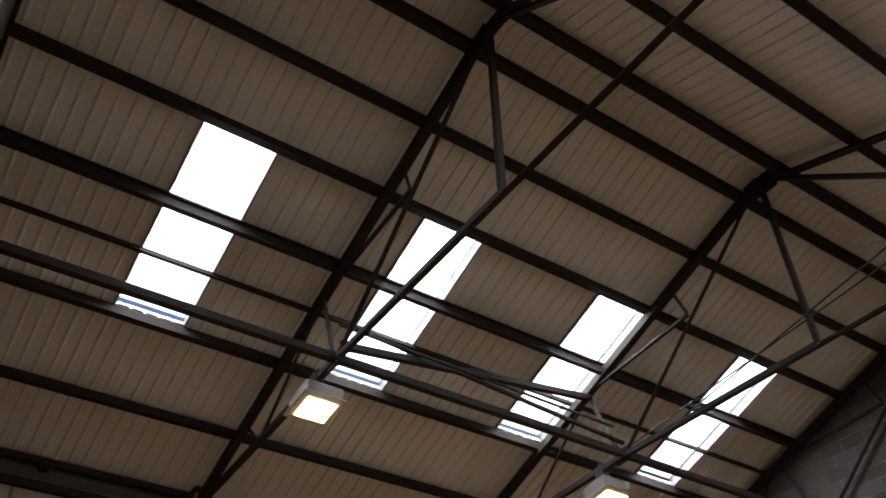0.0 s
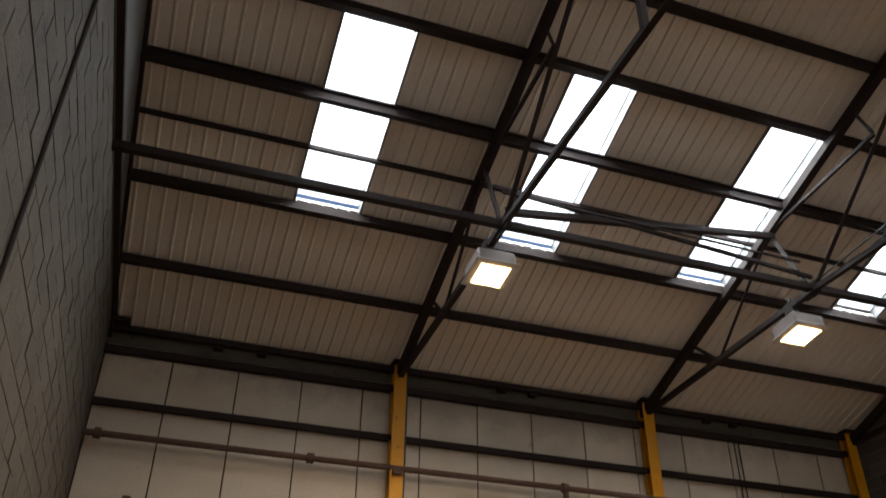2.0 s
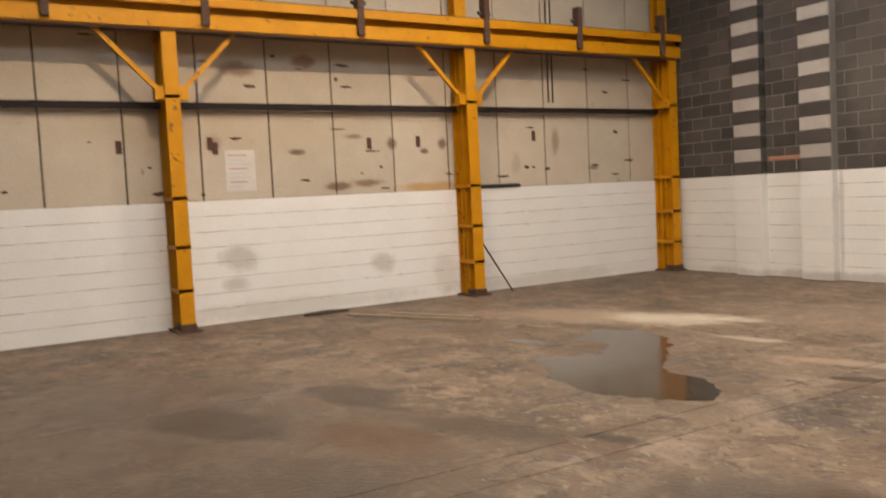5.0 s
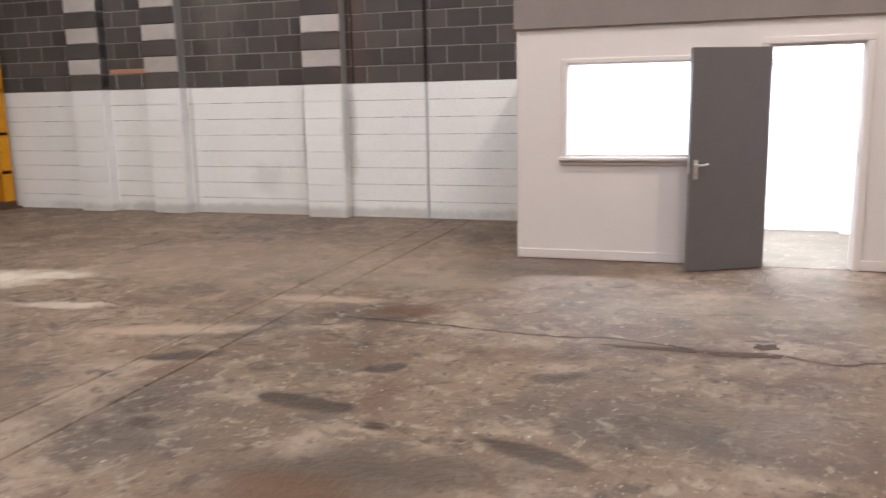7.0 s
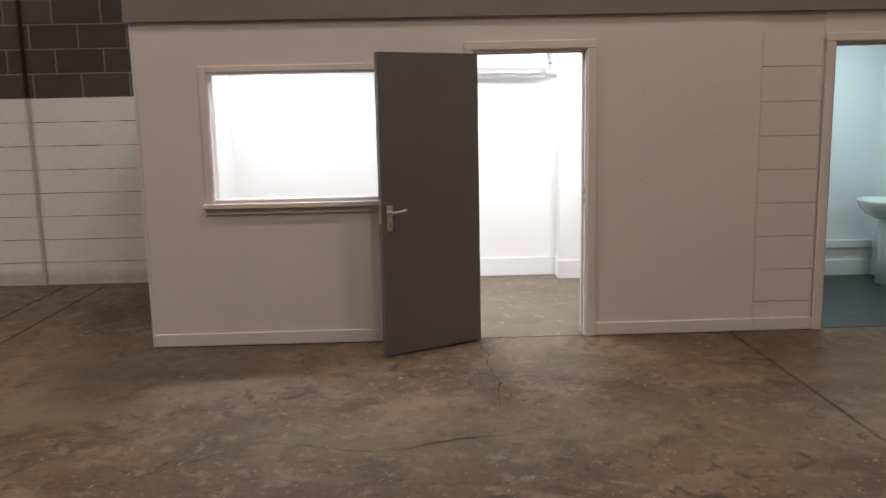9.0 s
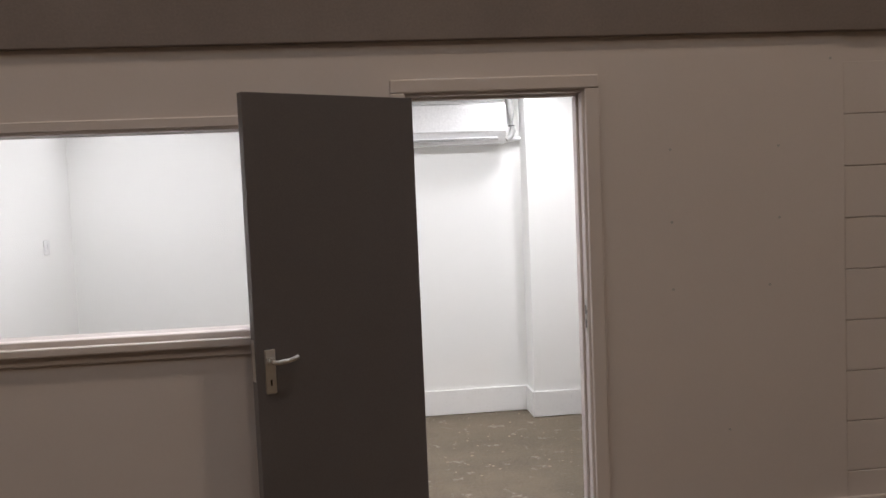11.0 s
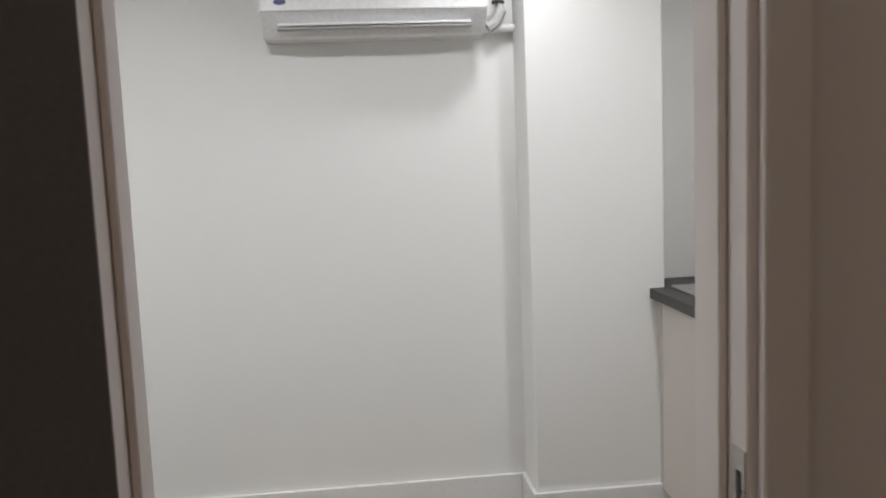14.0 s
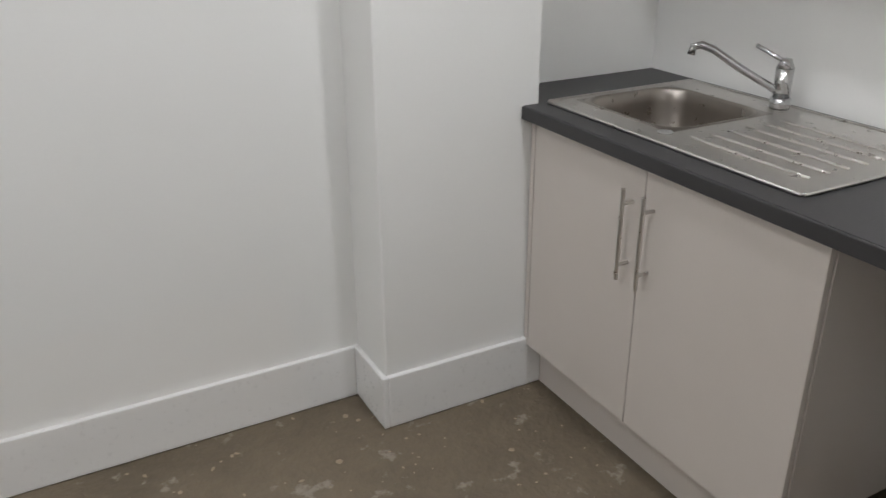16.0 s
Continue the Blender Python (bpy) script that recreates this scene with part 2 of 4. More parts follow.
GABLE = material("grey_gable_sheet", (0.1, 0.1, 0.096), 0.7, second=(0.1, 0.1, 0.096), scale=1.2, bump=0.1)
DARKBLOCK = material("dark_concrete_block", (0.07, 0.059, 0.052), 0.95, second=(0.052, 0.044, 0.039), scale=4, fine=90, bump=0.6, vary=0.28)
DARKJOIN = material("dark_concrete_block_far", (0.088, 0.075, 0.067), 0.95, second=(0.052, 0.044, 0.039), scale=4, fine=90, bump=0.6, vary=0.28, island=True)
add_spots(DARKBLOCK, [((-5.0, YN, 3.0), (0.28, 0.6, 2.6), 0, (0.11, 0.058, 0.038), 0.45), ((-7.0, YN, 3.2), (0.5, 0.6, 1.2), 0, (0.16, 0.14, 0.12), 0.4)])
PALEBLOCK = material("pale_block", (0.43, 0.385, 0.35), 0.9, fine=80, bump=0.5, vary=0.1)
MORTAR = material("grey_mortar", (0.25, 0.23, 0.205), 0.95, fine=120, bump=0.5)
WHITEBLOCK = material("white_painted_block", (0.74, 0.72, 0.69), 0.7, second=(0.66, 0.63, 0.59), scale=1.4, fine=50, bump=0.35,
                      wear=(0.52, 0.47, 0.41), wear_at=0.72, wear_scale=2.2, vary=0.012)
WHITEJOINT = material("white_painted_joint", (0.5, 0.47, 0.43), 0.85, wear=(0.05, 0.042, 0.035), wear_at=0.47, wear_scale=3.0)
# West wall smudges, and darker bands along its foot.
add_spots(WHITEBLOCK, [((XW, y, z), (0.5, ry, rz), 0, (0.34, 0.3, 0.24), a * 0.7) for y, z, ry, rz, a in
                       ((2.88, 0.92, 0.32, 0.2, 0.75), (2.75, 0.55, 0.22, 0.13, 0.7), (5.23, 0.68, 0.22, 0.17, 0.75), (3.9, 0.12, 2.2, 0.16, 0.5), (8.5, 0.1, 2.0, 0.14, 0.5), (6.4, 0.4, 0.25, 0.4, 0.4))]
          # Tall narrow strips paint side shade by the pilasters; the low one darkens the foot.
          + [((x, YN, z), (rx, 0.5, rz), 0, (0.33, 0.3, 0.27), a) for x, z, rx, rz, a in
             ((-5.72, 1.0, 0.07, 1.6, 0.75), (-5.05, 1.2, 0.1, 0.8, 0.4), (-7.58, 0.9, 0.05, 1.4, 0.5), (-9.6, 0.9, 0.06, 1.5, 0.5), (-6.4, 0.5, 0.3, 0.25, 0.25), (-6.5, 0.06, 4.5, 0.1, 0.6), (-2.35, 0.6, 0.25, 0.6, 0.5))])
# Small rust marks, broad tonal patches, and a darker band along the top.
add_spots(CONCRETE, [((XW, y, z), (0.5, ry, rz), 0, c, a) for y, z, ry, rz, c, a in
                     [(3.87, 2.48, 0.14, 0.05, (0.06, 0.035, 0.02), 0.9), (4.83, 2.71, 0.17, 0.05, (0.16, 0.08, 0.04), 0.8), (5.5, 2.6, 0.1, 0.12, (0.13, 0.07, 0.04), 0.85),
                      (6.47, 2.57, 0.1, 0.12, (0.13, 0.07, 0.04), 0.85), (6.11, 2.46, 0.08, 0.05, (0.09, 0.05, 0.03), 0.8), (4.52, 1.93, 0.28, 0.07, (0.14, 0.08, 0.04), 0.85), (5.05, 1.97, 0.3, 0.07, (0.17, 0.09, 0.04), 0.8),
                      (6.2, 1.86, 0.7, 0.09, (0.42, 0.22, 0.05), 0.7), (2.6, 2.6, 0.13, 0.13, (0.2, 0.08, 0.05), 0.8), (8.0, 2.2, 0.12, 0.2, (0.2, 0.12, 0.08), 0.6), (8.9, 2.6, 0.09, 0.25, (0.2, 0.12, 0.08), 0.6),
                      (9.8, 2.1, 0.16, 0.05, (0.1, 0.06, 0.03), 0.7), (3.0, 3.7, 0.3, 0.12, (0.17, 0.09, 0.05), 0.8), (4.05, 3.85, 0.22, 0.1, (0.2, 0.1, 0.05), 0.85), (8.2, 4.0, 0.6, 0.35, (0.25, 0.15, 0.1), 0.4),
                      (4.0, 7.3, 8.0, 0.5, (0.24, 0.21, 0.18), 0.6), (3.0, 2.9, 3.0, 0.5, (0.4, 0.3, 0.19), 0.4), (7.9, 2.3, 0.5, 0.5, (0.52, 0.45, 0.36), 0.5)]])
REDBRICK = material("orange_brick", (0.42, 0.2, 0.12), 0.9, bump=0.5)
YELLOW = material("yellow_painted_steel", (0.58, 0.255, 0.002), 0.5, second=(0.4, 0.16, 0.002), scale=3, fine=60, bump=0.1,
                  wear=(0.14, 0.06, 0.02), wear_at=0.62, wear_scale=7, spec=0.25)
RUST = material("rusty_steel", (0.09, 0.045, 0.027), 0.85, second=(0.045, 0.024, 0.015), scale=8, bump=0.4)
STEEL = material("dark_red_oxide_steel", (0.022, 0.014, 0.012), 0.75, second=(0.014, 0.009, 0.008), scale=5, bump=0.15, spec=0.2)
SHEET = material("cream_roof_sheet", (0.62, 0.58, 0.525), 0.65, second=(0.56, 0.52, 0.46), scale=0.9, fine=30, bump=0.1, spread=0.4)
KERB = material("grey_rooflight_kerb", (0.2, 0.2, 0.2), 0.8, bump=0.1)
OFFICE = material("pale_pink_grey_paint", (0.67, 0.615, 0.59), 0.55, second=(0.64, 0.585, 0.56), scale=1.5, fine=90, bump=0.03, grain=0.06)
FASCIA = material("grey_fascia_paint", (0.25, 0.21, 0.195), 0.5, fine=90, bump=0.05)
ROOMWHITE = material("matt_white_emulsion", (0.80, 0.80, 0.78), 0.7, second=(0.78, 0.78, 0.76), scale=1.5, fine=120, bump=0.015, grain=0.03)
GLOSSWHITE = material("white_gloss_paint", (0.78, 0.78, 0.77), 0.3, second=(0.76, 0.76, 0.75), scale=4, bump=0, grain=0.03)
DOORGREY = material("dark_grey_door_paint", (0.135, 0.125, 0.128), 0.42, second=(0.122, 0.113, 0.116), scale=6, fine=150, bump=0.05)
CHROME = material("polished_chrome", (0.62, 0.62, 0.62), 0.12, 1.0, second=(0.55, 0.55, 0.55), bump=0)
STAINLESS = material("brushed_stainless_steel", (0.64, 0.62, 0.59), 0.3, 1.0, second=(0.6, 0.58, 0.55), scale=6, fine=30, bump=0, grain=0.05)
# The deck's steel, darkened to put shade and dark reflections inside the bowl.
SHADED_STEEL = material("shaded_steel_bowl", (0.4, 0.37, 0.335), 0.3, 1.0, second=(0.36, 0.33, 0.3), scale=6, fine=30, bump=0, grain=0.05)
WORKTOP = material("black_speckled_laminate", (0.042, 0.041, 0.042), 0.45, second=(0.034, 0.033, 0.034), spec=0.4, scale=20, fine=200, bump=0.05,
                   wear=(0.3, 0.28, 0.26), wear_at=0.74, wear_scale=130)
CABINET = material("pale_grey_beige_laminate", (0.63, 0.58, 0.535), 0.4, second=(0.61, 0.56, 0.515), scale=3, fine=150, bump=0, grain=0.04)
SATIN = material("satin_aluminium", (0.78, 0.77, 0.75), 0.4, 1.0, second=(0.74, 0.73, 0.71), bump=0)
PLASTIC = material("white_glossy_plastic", (0.82, 0.82, 0.82), 0.22, second=(0.81, 0.81, 0.81), bump=0)
PIPEGREY = material("grey_pipe_lagging", (0.5, 0.5, 0.49), 0.6, fine=80, bump=0.2)
BLACK = material("black_rubber", (0.02, 0.02, 0.02), 0.6, bump=0)
BLUE = material("dark_blue_badge", (0.03, 0.04, 0.18), 0.4, bump=0)
CERAMIC = material("white_ceramic", (0.8, 0.8, 0.8), 0.12, bump=0, second=(0.79, 0.79, 0.79))
SIGNMAT = material("faded_sign", (0.6, 0.55, 0.5), 0.7)
SIGNRED = material("faded_red_print", (0.5, 0.28, 0.22), 0.7)


def glass_material():
    m = bpy.data.materials.new("window_glass")
    m.use_nodes = True
    b = m.node_tree.nodes["Principled BSDF"]
    b.inputs["Transmission Weight"].default_value, b.inputs["Roughness"].default_value, b.inputs["IOR"].default_value = 1.0, 0.0, 1.1
    return m


def lamp_material(name, colour, strength):
    m = bpy.data.materials.new(name)
    m.use_nodes = True
    b = m.node_tree.nodes["Principled BSDF"]
    b.inputs["Emission Color"].default_value, b.inputs["Emission Strength"].default_value = (*colour, 1), strength
    return m


GLASS = glass_material()


def rooflight_material():
    m = bpy.data.materials.new("translucent_rooflight")
    m.use_nodes = True
    t = m.node_tree
    tr = t.nodes.new("ShaderNodeBsdfTranslucent")
    tr.inputs["Color"].default_value = (0.85, 0.88, 0.9, 1)
    t.links.new(tr.outputs[0], t.nodes["Material Output"].inputs["Surface"])
    return m


ROOFLIGHT = rooflight_material()
WARMLAMP = lamp_material("flood_lens", (1.0, 0.62, 0.28), 9.0)
COOLLAMP = lamp_material("downlight_lens", (0.95, 0.98, 1.0), 14.0)


# ---- building helpers ----
def mesh_of(name, bm, mat):
    me = bpy.data.meshes.new(name)
    bm.to_mesh(me)
    bm.free()
    me.materials.append(mat)
    return me


def part(name, bm, mat, parent=None, label="", smooth=False):
    me = mesh_of(name, bm, mat)
    if smooth:
        for p in me.polygons:
            p.use_smooth = True
    ob = new(name, me)
    ob.parent = parent
    if label:
        ob["label"] = label
    return ob


def empty(name, m, label="", category="", group="", kind=""):
    ob = new(name)
    ob.matrix_world = m
    return tagged(ob, label, category, group, kind)


def box(x0, x1, y0, y1, z0, z1, bevel=0.0, bm=None, seg=1):
    bm = bm or bmesh.new()
    r = bmesh.ops.create_cube(bm, size=1, matrix=Matrix.Translation(((x0 + x1) / 2, (y0 + y1) / 2, (z0 + z1) / 2)) @ Matrix.Diagonal((x1 - x0, y1 - y0, z1 - z0, 1)))
    if bevel:
        es = {e for v in r["verts"] for e in v.link_edges}
        bmesh.ops.bevel(bm, geom=list(es), offset=bevel, segments=seg, affect="EDGES", profile=0.5)
    return bm


def rod(a, b, r, bm=None, n=12, r2=None):
    bm = bm or bmesh.new()
    a, b = Vector(a), Vector(b)
    d = b - a
    m = Matrix.Translation((a + b) / 2) @ d.to_track_quat("Z", "Y").to_matrix().to_4x4()
    bmesh.ops.create_cone(bm, cap_ends=True, segments=n, radius1=r, radius2=r if r2 is None else r2, depth=d.length, matrix=m)
    return bm


def bar(a, b, w, h, bm=None, bevel=0.0):
    """A straight bar from a to b; w is its width across, h its depth."""
    bm = bm or bmesh.new()
    a, b = Vector(a), Vector(b)
    d = b - a
    m = Matrix.Translation((a + b) / 2) @ d.to_track_quat("Z", "Y").to_matrix().to_4x4() @ Matrix.Diagonal((w, h, d.length, 1))
    bmesh.ops.create_cube(bm, size=1, matrix=m)
    return bm


def extruded(bm, f, profile, length):
    """One closed bar of a given section along the local z of f."""
    lo, hi = ([bm.verts.new(f @ Vector((x, y, sg * length / 2))) for x, y in profile] for sg in (-1, 1))
    n = len(profile)
    for k in range(n):
        bm.faces.new((lo[k], lo[(k + 1) % n], hi[(k + 1) % n], hi[k]))
    bm.faces.new(lo[::-1])
    bm.faces.new(hi)
    return bm


def angle_bar(a, b, w, bm=None, t=0.012):
    """An L-section bar from a to b."""
    bm = bm or bmesh.new()
    a, b = Vector(a), Vector(b)
    d = b - a
    f = Matrix.Translation((a + b) / 2) @ d.to_track_quat("Z", "Y").to_matrix().to_4x4()
    h = w / 2
    return extruded(bm, f, ((-h, -h), (h, -h), (h, t - h), (t - h, t - h), (t - h, h), (-h, h)), d.length)


def i_beam(a, b, width, depth, up, bm=None, t=0.02):
    """An I-section from a to b; its depth lies along up."""
    bm = bm or bmesh.new()
    a, b, up = Vector(a), Vector(b), Vector(up)
    z = (b - a).normalized()
    x = up.cross(z).normalized()
    f = Matrix((x, up.normalized(), z)).transposed().to_4x4()
    f.translation = (a + b) / 2
    w, h, c = width / 2, depth / 2, t * 0.35
    return extruded(bm, f, ((-w, -h), (w, -h), (w, t - h), (c, t - h), (c, h - t), (w, h - t), (w, h), (-w, h), (-w, h - t), (-c, h - t), (-c, t - h), (-w, t - h)), (b - a).length)


def tube(points, r, bm=None, n=10):
    """A round bent tube through points."""
    bm = bm or bmesh.new()
    pts = [Vector(p) for p in points]
    rings = []
    for i, p in enumerate(pts):
        d = (pts[min(i + 1, len(pts) - 1)] - pts[max(i - 1, 0)]).normalized()
        q = d.to_track_quat("Z", "Y").to_matrix()
        rings.append([bm.verts.new(p + q @ Vector((r * math.cos(2 * math.pi * k / n), r * math.sin(2 * math.pi * k / n), 0))) for k in range(n)])
    for r0, r1 in zip(rings, rings[1:]):
        for k in range(n):
            bm.faces.new((r0[k], r0[(k + 1) % n], r1[(k + 1) % n], r1[k]))
    bm.faces.new(rings[0][::-1])
    bm.faces.new(rings[-1])
    return bm


def structure(name, bm, mat, label=""):
    return tagged(part(name, bm, mat), label, kind="structure")


def patch(cx, cy, rx, ry, z, seed, turn=0.0, n=64, rough=0.3, thick=0.003):
    """A flat irregular patch lying on the floor."""
    bm = bmesh.new()
    rng = random.Random(seed)
    ph = [rng.uniform(0, 6.28) for _ in range(9)]
    top = []
    for k in range(n):
        a = 2 * math.pi * k / n
        r = 1 + rough * sum(math.sin((j + 1) * a + ph[j]) / (j + 1.3) for j in range(9)) * 0.8
        x, y = rx * r * math.cos(a), ry * r * math.sin(a)
        top.append(bm.verts.new((cx + x * math.cos(turn) - y * math.sin(turn), cy + x * math.sin(turn) + y * math.cos(turn), z)))
    f = bm.faces.new(top)
    ret = bmesh.ops.extrude_face_region(bm, geom=[f])
    for v in ret["geom"]:
        if isinstance(v, bmesh.types.BMVert):
            v.co.z += thick
    bmesh.ops.recalc_face_normals(bm, faces=bm.faces)
    return bm


def crack_strip(points, w, z, seed, step=0.06):
    """A jagged thin strip of dirt along a crack."""
    bm = bmesh.new()
    rng = random.Random(seed)
    prev = None
    pts = []
    for a, b in zip(points, points[1:]):
        a, b = Vector(a), Vector(b)
        n = max(2, int((b - a).length / step))
        pts += [a.lerp(b, k / n) for k in range(n)]
    pts.append(Vector(points[-1]))
    for i, p in enumerate(pts):
        d = (pts[min(i + 1, len(pts) - 1)] - pts[max(i - 1, 0)]).normalized()
        nrm = Vector((-d.y, d.x))
        p = p + nrm * (rng.uniform(-0.012, 0.012) + 0.05 * noise.noise((p.x * 2.3, p.y * 2.3, seed)))
        ww = w * rng.uniform(0.15, 0.8) * (1 + 2.2 * max(0.0, noise.noise((p.x * 1.7, p.y * 1.7, seed + 5))))
        cur = (bm.verts.new((*(p + nrm * ww), z)), bm.verts.new((*(p - nrm * ww), z)))
        if prev:
            bm.faces.new((prev[0], prev[1], cur[1], cur[0]))
        prev = cur
    for f in bm.faces:
        f.normal_update()
        if f.normal.z < 0:
            f.normal_flip()
    return bm


# ---- floor ----
floor = structure("floor", box(XW - 0.3, XE + 0.3, YS - 0.3, YN + 0.3, -0.3, -0.03), CRACK, "worn stained concrete warehouse floor")
xs = (XW - 0.3, -6.5, -3.745, -3.36, 1.905, XE + 0.3)
for x0, x1 in zip(xs, xs[1:]):
    part("slab", box(x0 + 0.006, x1 - 0.006, YS - 0.3, YN + 0.3, -0.06, 0.0, 0.006), FLOOR, floor)
for i, (w, pts) in enumerate(((0.025, ((-2.9, 6.75), (-2.3, 6.72), (-1.6, 6.6), (-0.9, 6.66), (-0.2, 6.48), (0.05, 6.56), (0.4, 6.43), (0.9, 6.6), (1.8, 6.52))),
                              (0.0054, ((-4.4, 8.2), (-3.4, 7.4), (-2.4, 6.85), (-2.0, 6.9))),
                              (0.0045, ((-1.7, 7.1), (-1.1, 7.5), (-0.4, 7.35), (0.3, 7.6))),
                              (0.0036, ((0.12, 9.25), (0.1, 8.8), (0.16, 8.3), (0.1, 7.9))),
                              (0.0036, ((-1.2, 9.2), (-1.0, 8.6), (-1.25, 8.1), (-0.8, 7.6))),
                              (0.0045, ((-5.8, 6.9), (-4.8, 6.6), (-3.9, 6.7), (-2.6, 6.2))))):
    part("crack", crack_strip(pts, w, 0.0025, i), CRACK, floor)
for x, y, rx, ry, sd in ((0.02, 6.72, 0.06, 0.07, 41), (-0.45, 6.52, 0.34, 0.03, 42), (-0.05, 6.5, 0.16, 0.035, 43), (1.1, 6.53, 0.2, 0.015, 45)):
    part("broken_edge", patch(x, y, rx, ry, 0.0004, sd, 0.0, rough=0.7, thick=0.0014 + 0.0002 * (sd - 40)), CRACK, floor)


def puddle(blobs, z, seed, cell=0.025, ragged=0.3):
    """A film of water: the union of round pools with a ragged shore."""
    x0, x1 = min(b[0] - 1.5 * max(b[2:4]) for b in blobs), max(b[0] + 1.5 * max(b[2:4]) for b in blobs)
    y0, y1 = min(b[1] - 1.5 * max(b[2:4]) for b in blobs), max(b[1] + 1.5 * max(b[2:4]) for b in blobs)

    def level(x, y):
        best = -9.0
        for bx, by, rx, ry, turn in blobs:
            c, sn = math.cos(turn), math.sin(turn)
            u, v = ((x - bx) * c + (y - by) * sn) / rx, (-(x - bx) * sn + (y - by) * c) / ry
            best = max(best, 1 - math.hypot(u, v))
        return best + ragged * (noise.noise((x * 2.6, y * 2.6, seed)) + 0.5 * noise.noise((x * 7, y * 7, seed)) + 0.25 * noise.noise((x * 17, y * 17, seed)))
    nx, ny = int((x1 - x0) / cell), int((y1 - y0) / cell)
    g = [[level(x0 + i * cell, y0 + j * cell) for j in range(ny + 1)] for i in range(nx + 1)]
    vs, fs = [], []
    for i in range(nx):
        for j in range(ny):
            q = [(i, j), (i + 1, j), (i + 1, j + 1), (i, j + 1)]
            poly = []
            for k in range(4):
                (ia, ja), (ib, jb) = q[k], q[(k + 1) % 4]
                la, lb = g[ia][ja], g[ib][jb]
                if la > 0:
                    poly.append((x0 + ia * cell, y0 + ja * cell, z))
                if (la > 0) != (lb > 0):
                    f = la / (la - lb)
                    poly.append((x0 + (ia + f * (ib - ia)) * cell, y0 + (ja + f * (jb - ja)) * cell, z))
            if len(poly) > 2:
                fs.append(list(range(len(vs), len(vs) + len(poly))))
                vs += poly
    me = bpy.data.meshes.new("puddle")
    me.from_pydata(vs, [], fs)
    me.materials.append(WET)
    return tagged(new("puddle", me), "shallow dark puddle of water on the concrete floor", "puddle", "puddles")


puddle(((-6.3, 5.62, 0.62, 0.42, -0.2), (-5.65, 5.15, 0.75, 0.33, -0.7), (-5.1, 4.27, 1.0, 0.5, -0.2), (-4.3, 4.4, 0.5, 0.26, -0.5)), 0.0022, 3)
puddle(((-6.95, 4.72, 0.28, 0.1, 0.2),), 0.0022, 14)
part("slab", box(-2.04, 2.13, 9.30, 11.52, 0.0, 0.004, 0.0), SCREED, floor)
part("slab", box(2.245, 3.945, 9.31, 11.145, 0.0, 0.004, 0.0), GREENFLOOR, floor)
part("rubble", patch(-11.1, 4.0, 0.12, 0.3, 0, 21, thick=0.04), CRACK, floor)
for a, b in (((-10.6, 4.2), (-8.6, 5.2)), ((-10.2, 4.7), (-8.9, 5.3))):
    tagged(part("timber_strip", bar((*a, 0.02), (*b, 0.02), 0.05, 0.03), DUST), "thin pale timber strip lying on the concrete floor", "timber", "floor strips")
bm = bmesh.new()
rng = random.Random(4)
for k in range(260):
    x, y, s = rng.uniform(-9, 2), rng.uniform(0.5, 9), rng.uniform(0.004, 0.013)
    bmesh.ops.create_icosphere(bm, subdivisions=1, radius=s, matrix=Matrix.Translation((x, y, s * 0.3)) @ Matrix.Diagonal((1, rng.uniform(0.5, 1), 0.5, 1)))
for k in range(240):
    x, y, s = rng.uniform(-0.4, 1.56), rng.uniform(10.2, 11.5), rng.choice((rng.uniform(0.002, 0.006), rng.uniform(0.004, 0.013)))
    bmesh.ops.create_icosphere(bm, subdivisions=1, radius=s, matrix=Matrix.Translation((x, y, 0.004)) @ Matrix.Rotation(rng.uniform(0, 3), 4, "Z") @ Matrix.Diagonal((1, rng.uniform(0.4, 1), 0.25, 1)))
tagged(part("grit", bm, DUST), "small pale grit and crumbs scattered on concrete floor", "grit", kind="stuff")

# ---- outer walls ----
HALF = 0.225
WHITE_Z = 1.8
wall_west = structure("wall_west", box(XW - 0.35, XW - 0.03, YS - 0.3, YN + 0.3, -0.05, 7.75), MORTAR, "concrete panel wall with white painted blockwork base")
wall_north = structure("wall_north", box(XW - 0.35, XE + 0.35, YN + 0.03, YN + 0.35, -0.05, 10.9), MORTAR, "dark blockwork gable wall painted white at the base")
wall_south = structure("wall_south", box(XW - 0.35, XE + 0.35, YS - 0.35, YS - 0.03, -0.05, 10.9), SOUTH, "rough grey blockwork gable wall")
wall_east = structure("wall_east", box(XE + 0.03, XE + 0.35, YS - 0.3, YN + 0.3, -0.05, 7.75), CONCRETE, "plain concrete panel wall")
JX = 0.0045


def block_bm(w, d, h, bev=0.006):
    return box(-w / 2, w / 2, -d / 2, d / 2, -h / 2, h / 2, bev)


def plain_blocks(faces, w=0.45, h=0.225):
    """Joined blocks: each (centre, x half, y half, z half)."""
    vs, fs = [], []
    for (x, y, z), a, b, c in faces:
        n = len(vs)
        vs += [(x + sx * a, y + sy * b, z + sz * c) for sx in (-1, 1) for sy in (-1, 1) for sz in (-1, 1)]
        fs += [[n + k for k in q] for q in ((0, 1, 3, 2), (4, 6, 7, 5), (0, 4, 5, 1), (2, 3, 7, 6), (0, 2, 6, 4), (1, 5, 7, 3))]
    return vs, fs


def joined(name, faces, mat, parent):
    vs, fs = plain_blocks(faces)
    me = bpy.data.meshes.new(name)
    me.from_pydata(vs, [], fs)
    me.materials.append(mat)
    ob = new(name, me)
    ob.parent = parent
    ob["kind"] = "stuff"
    return ob


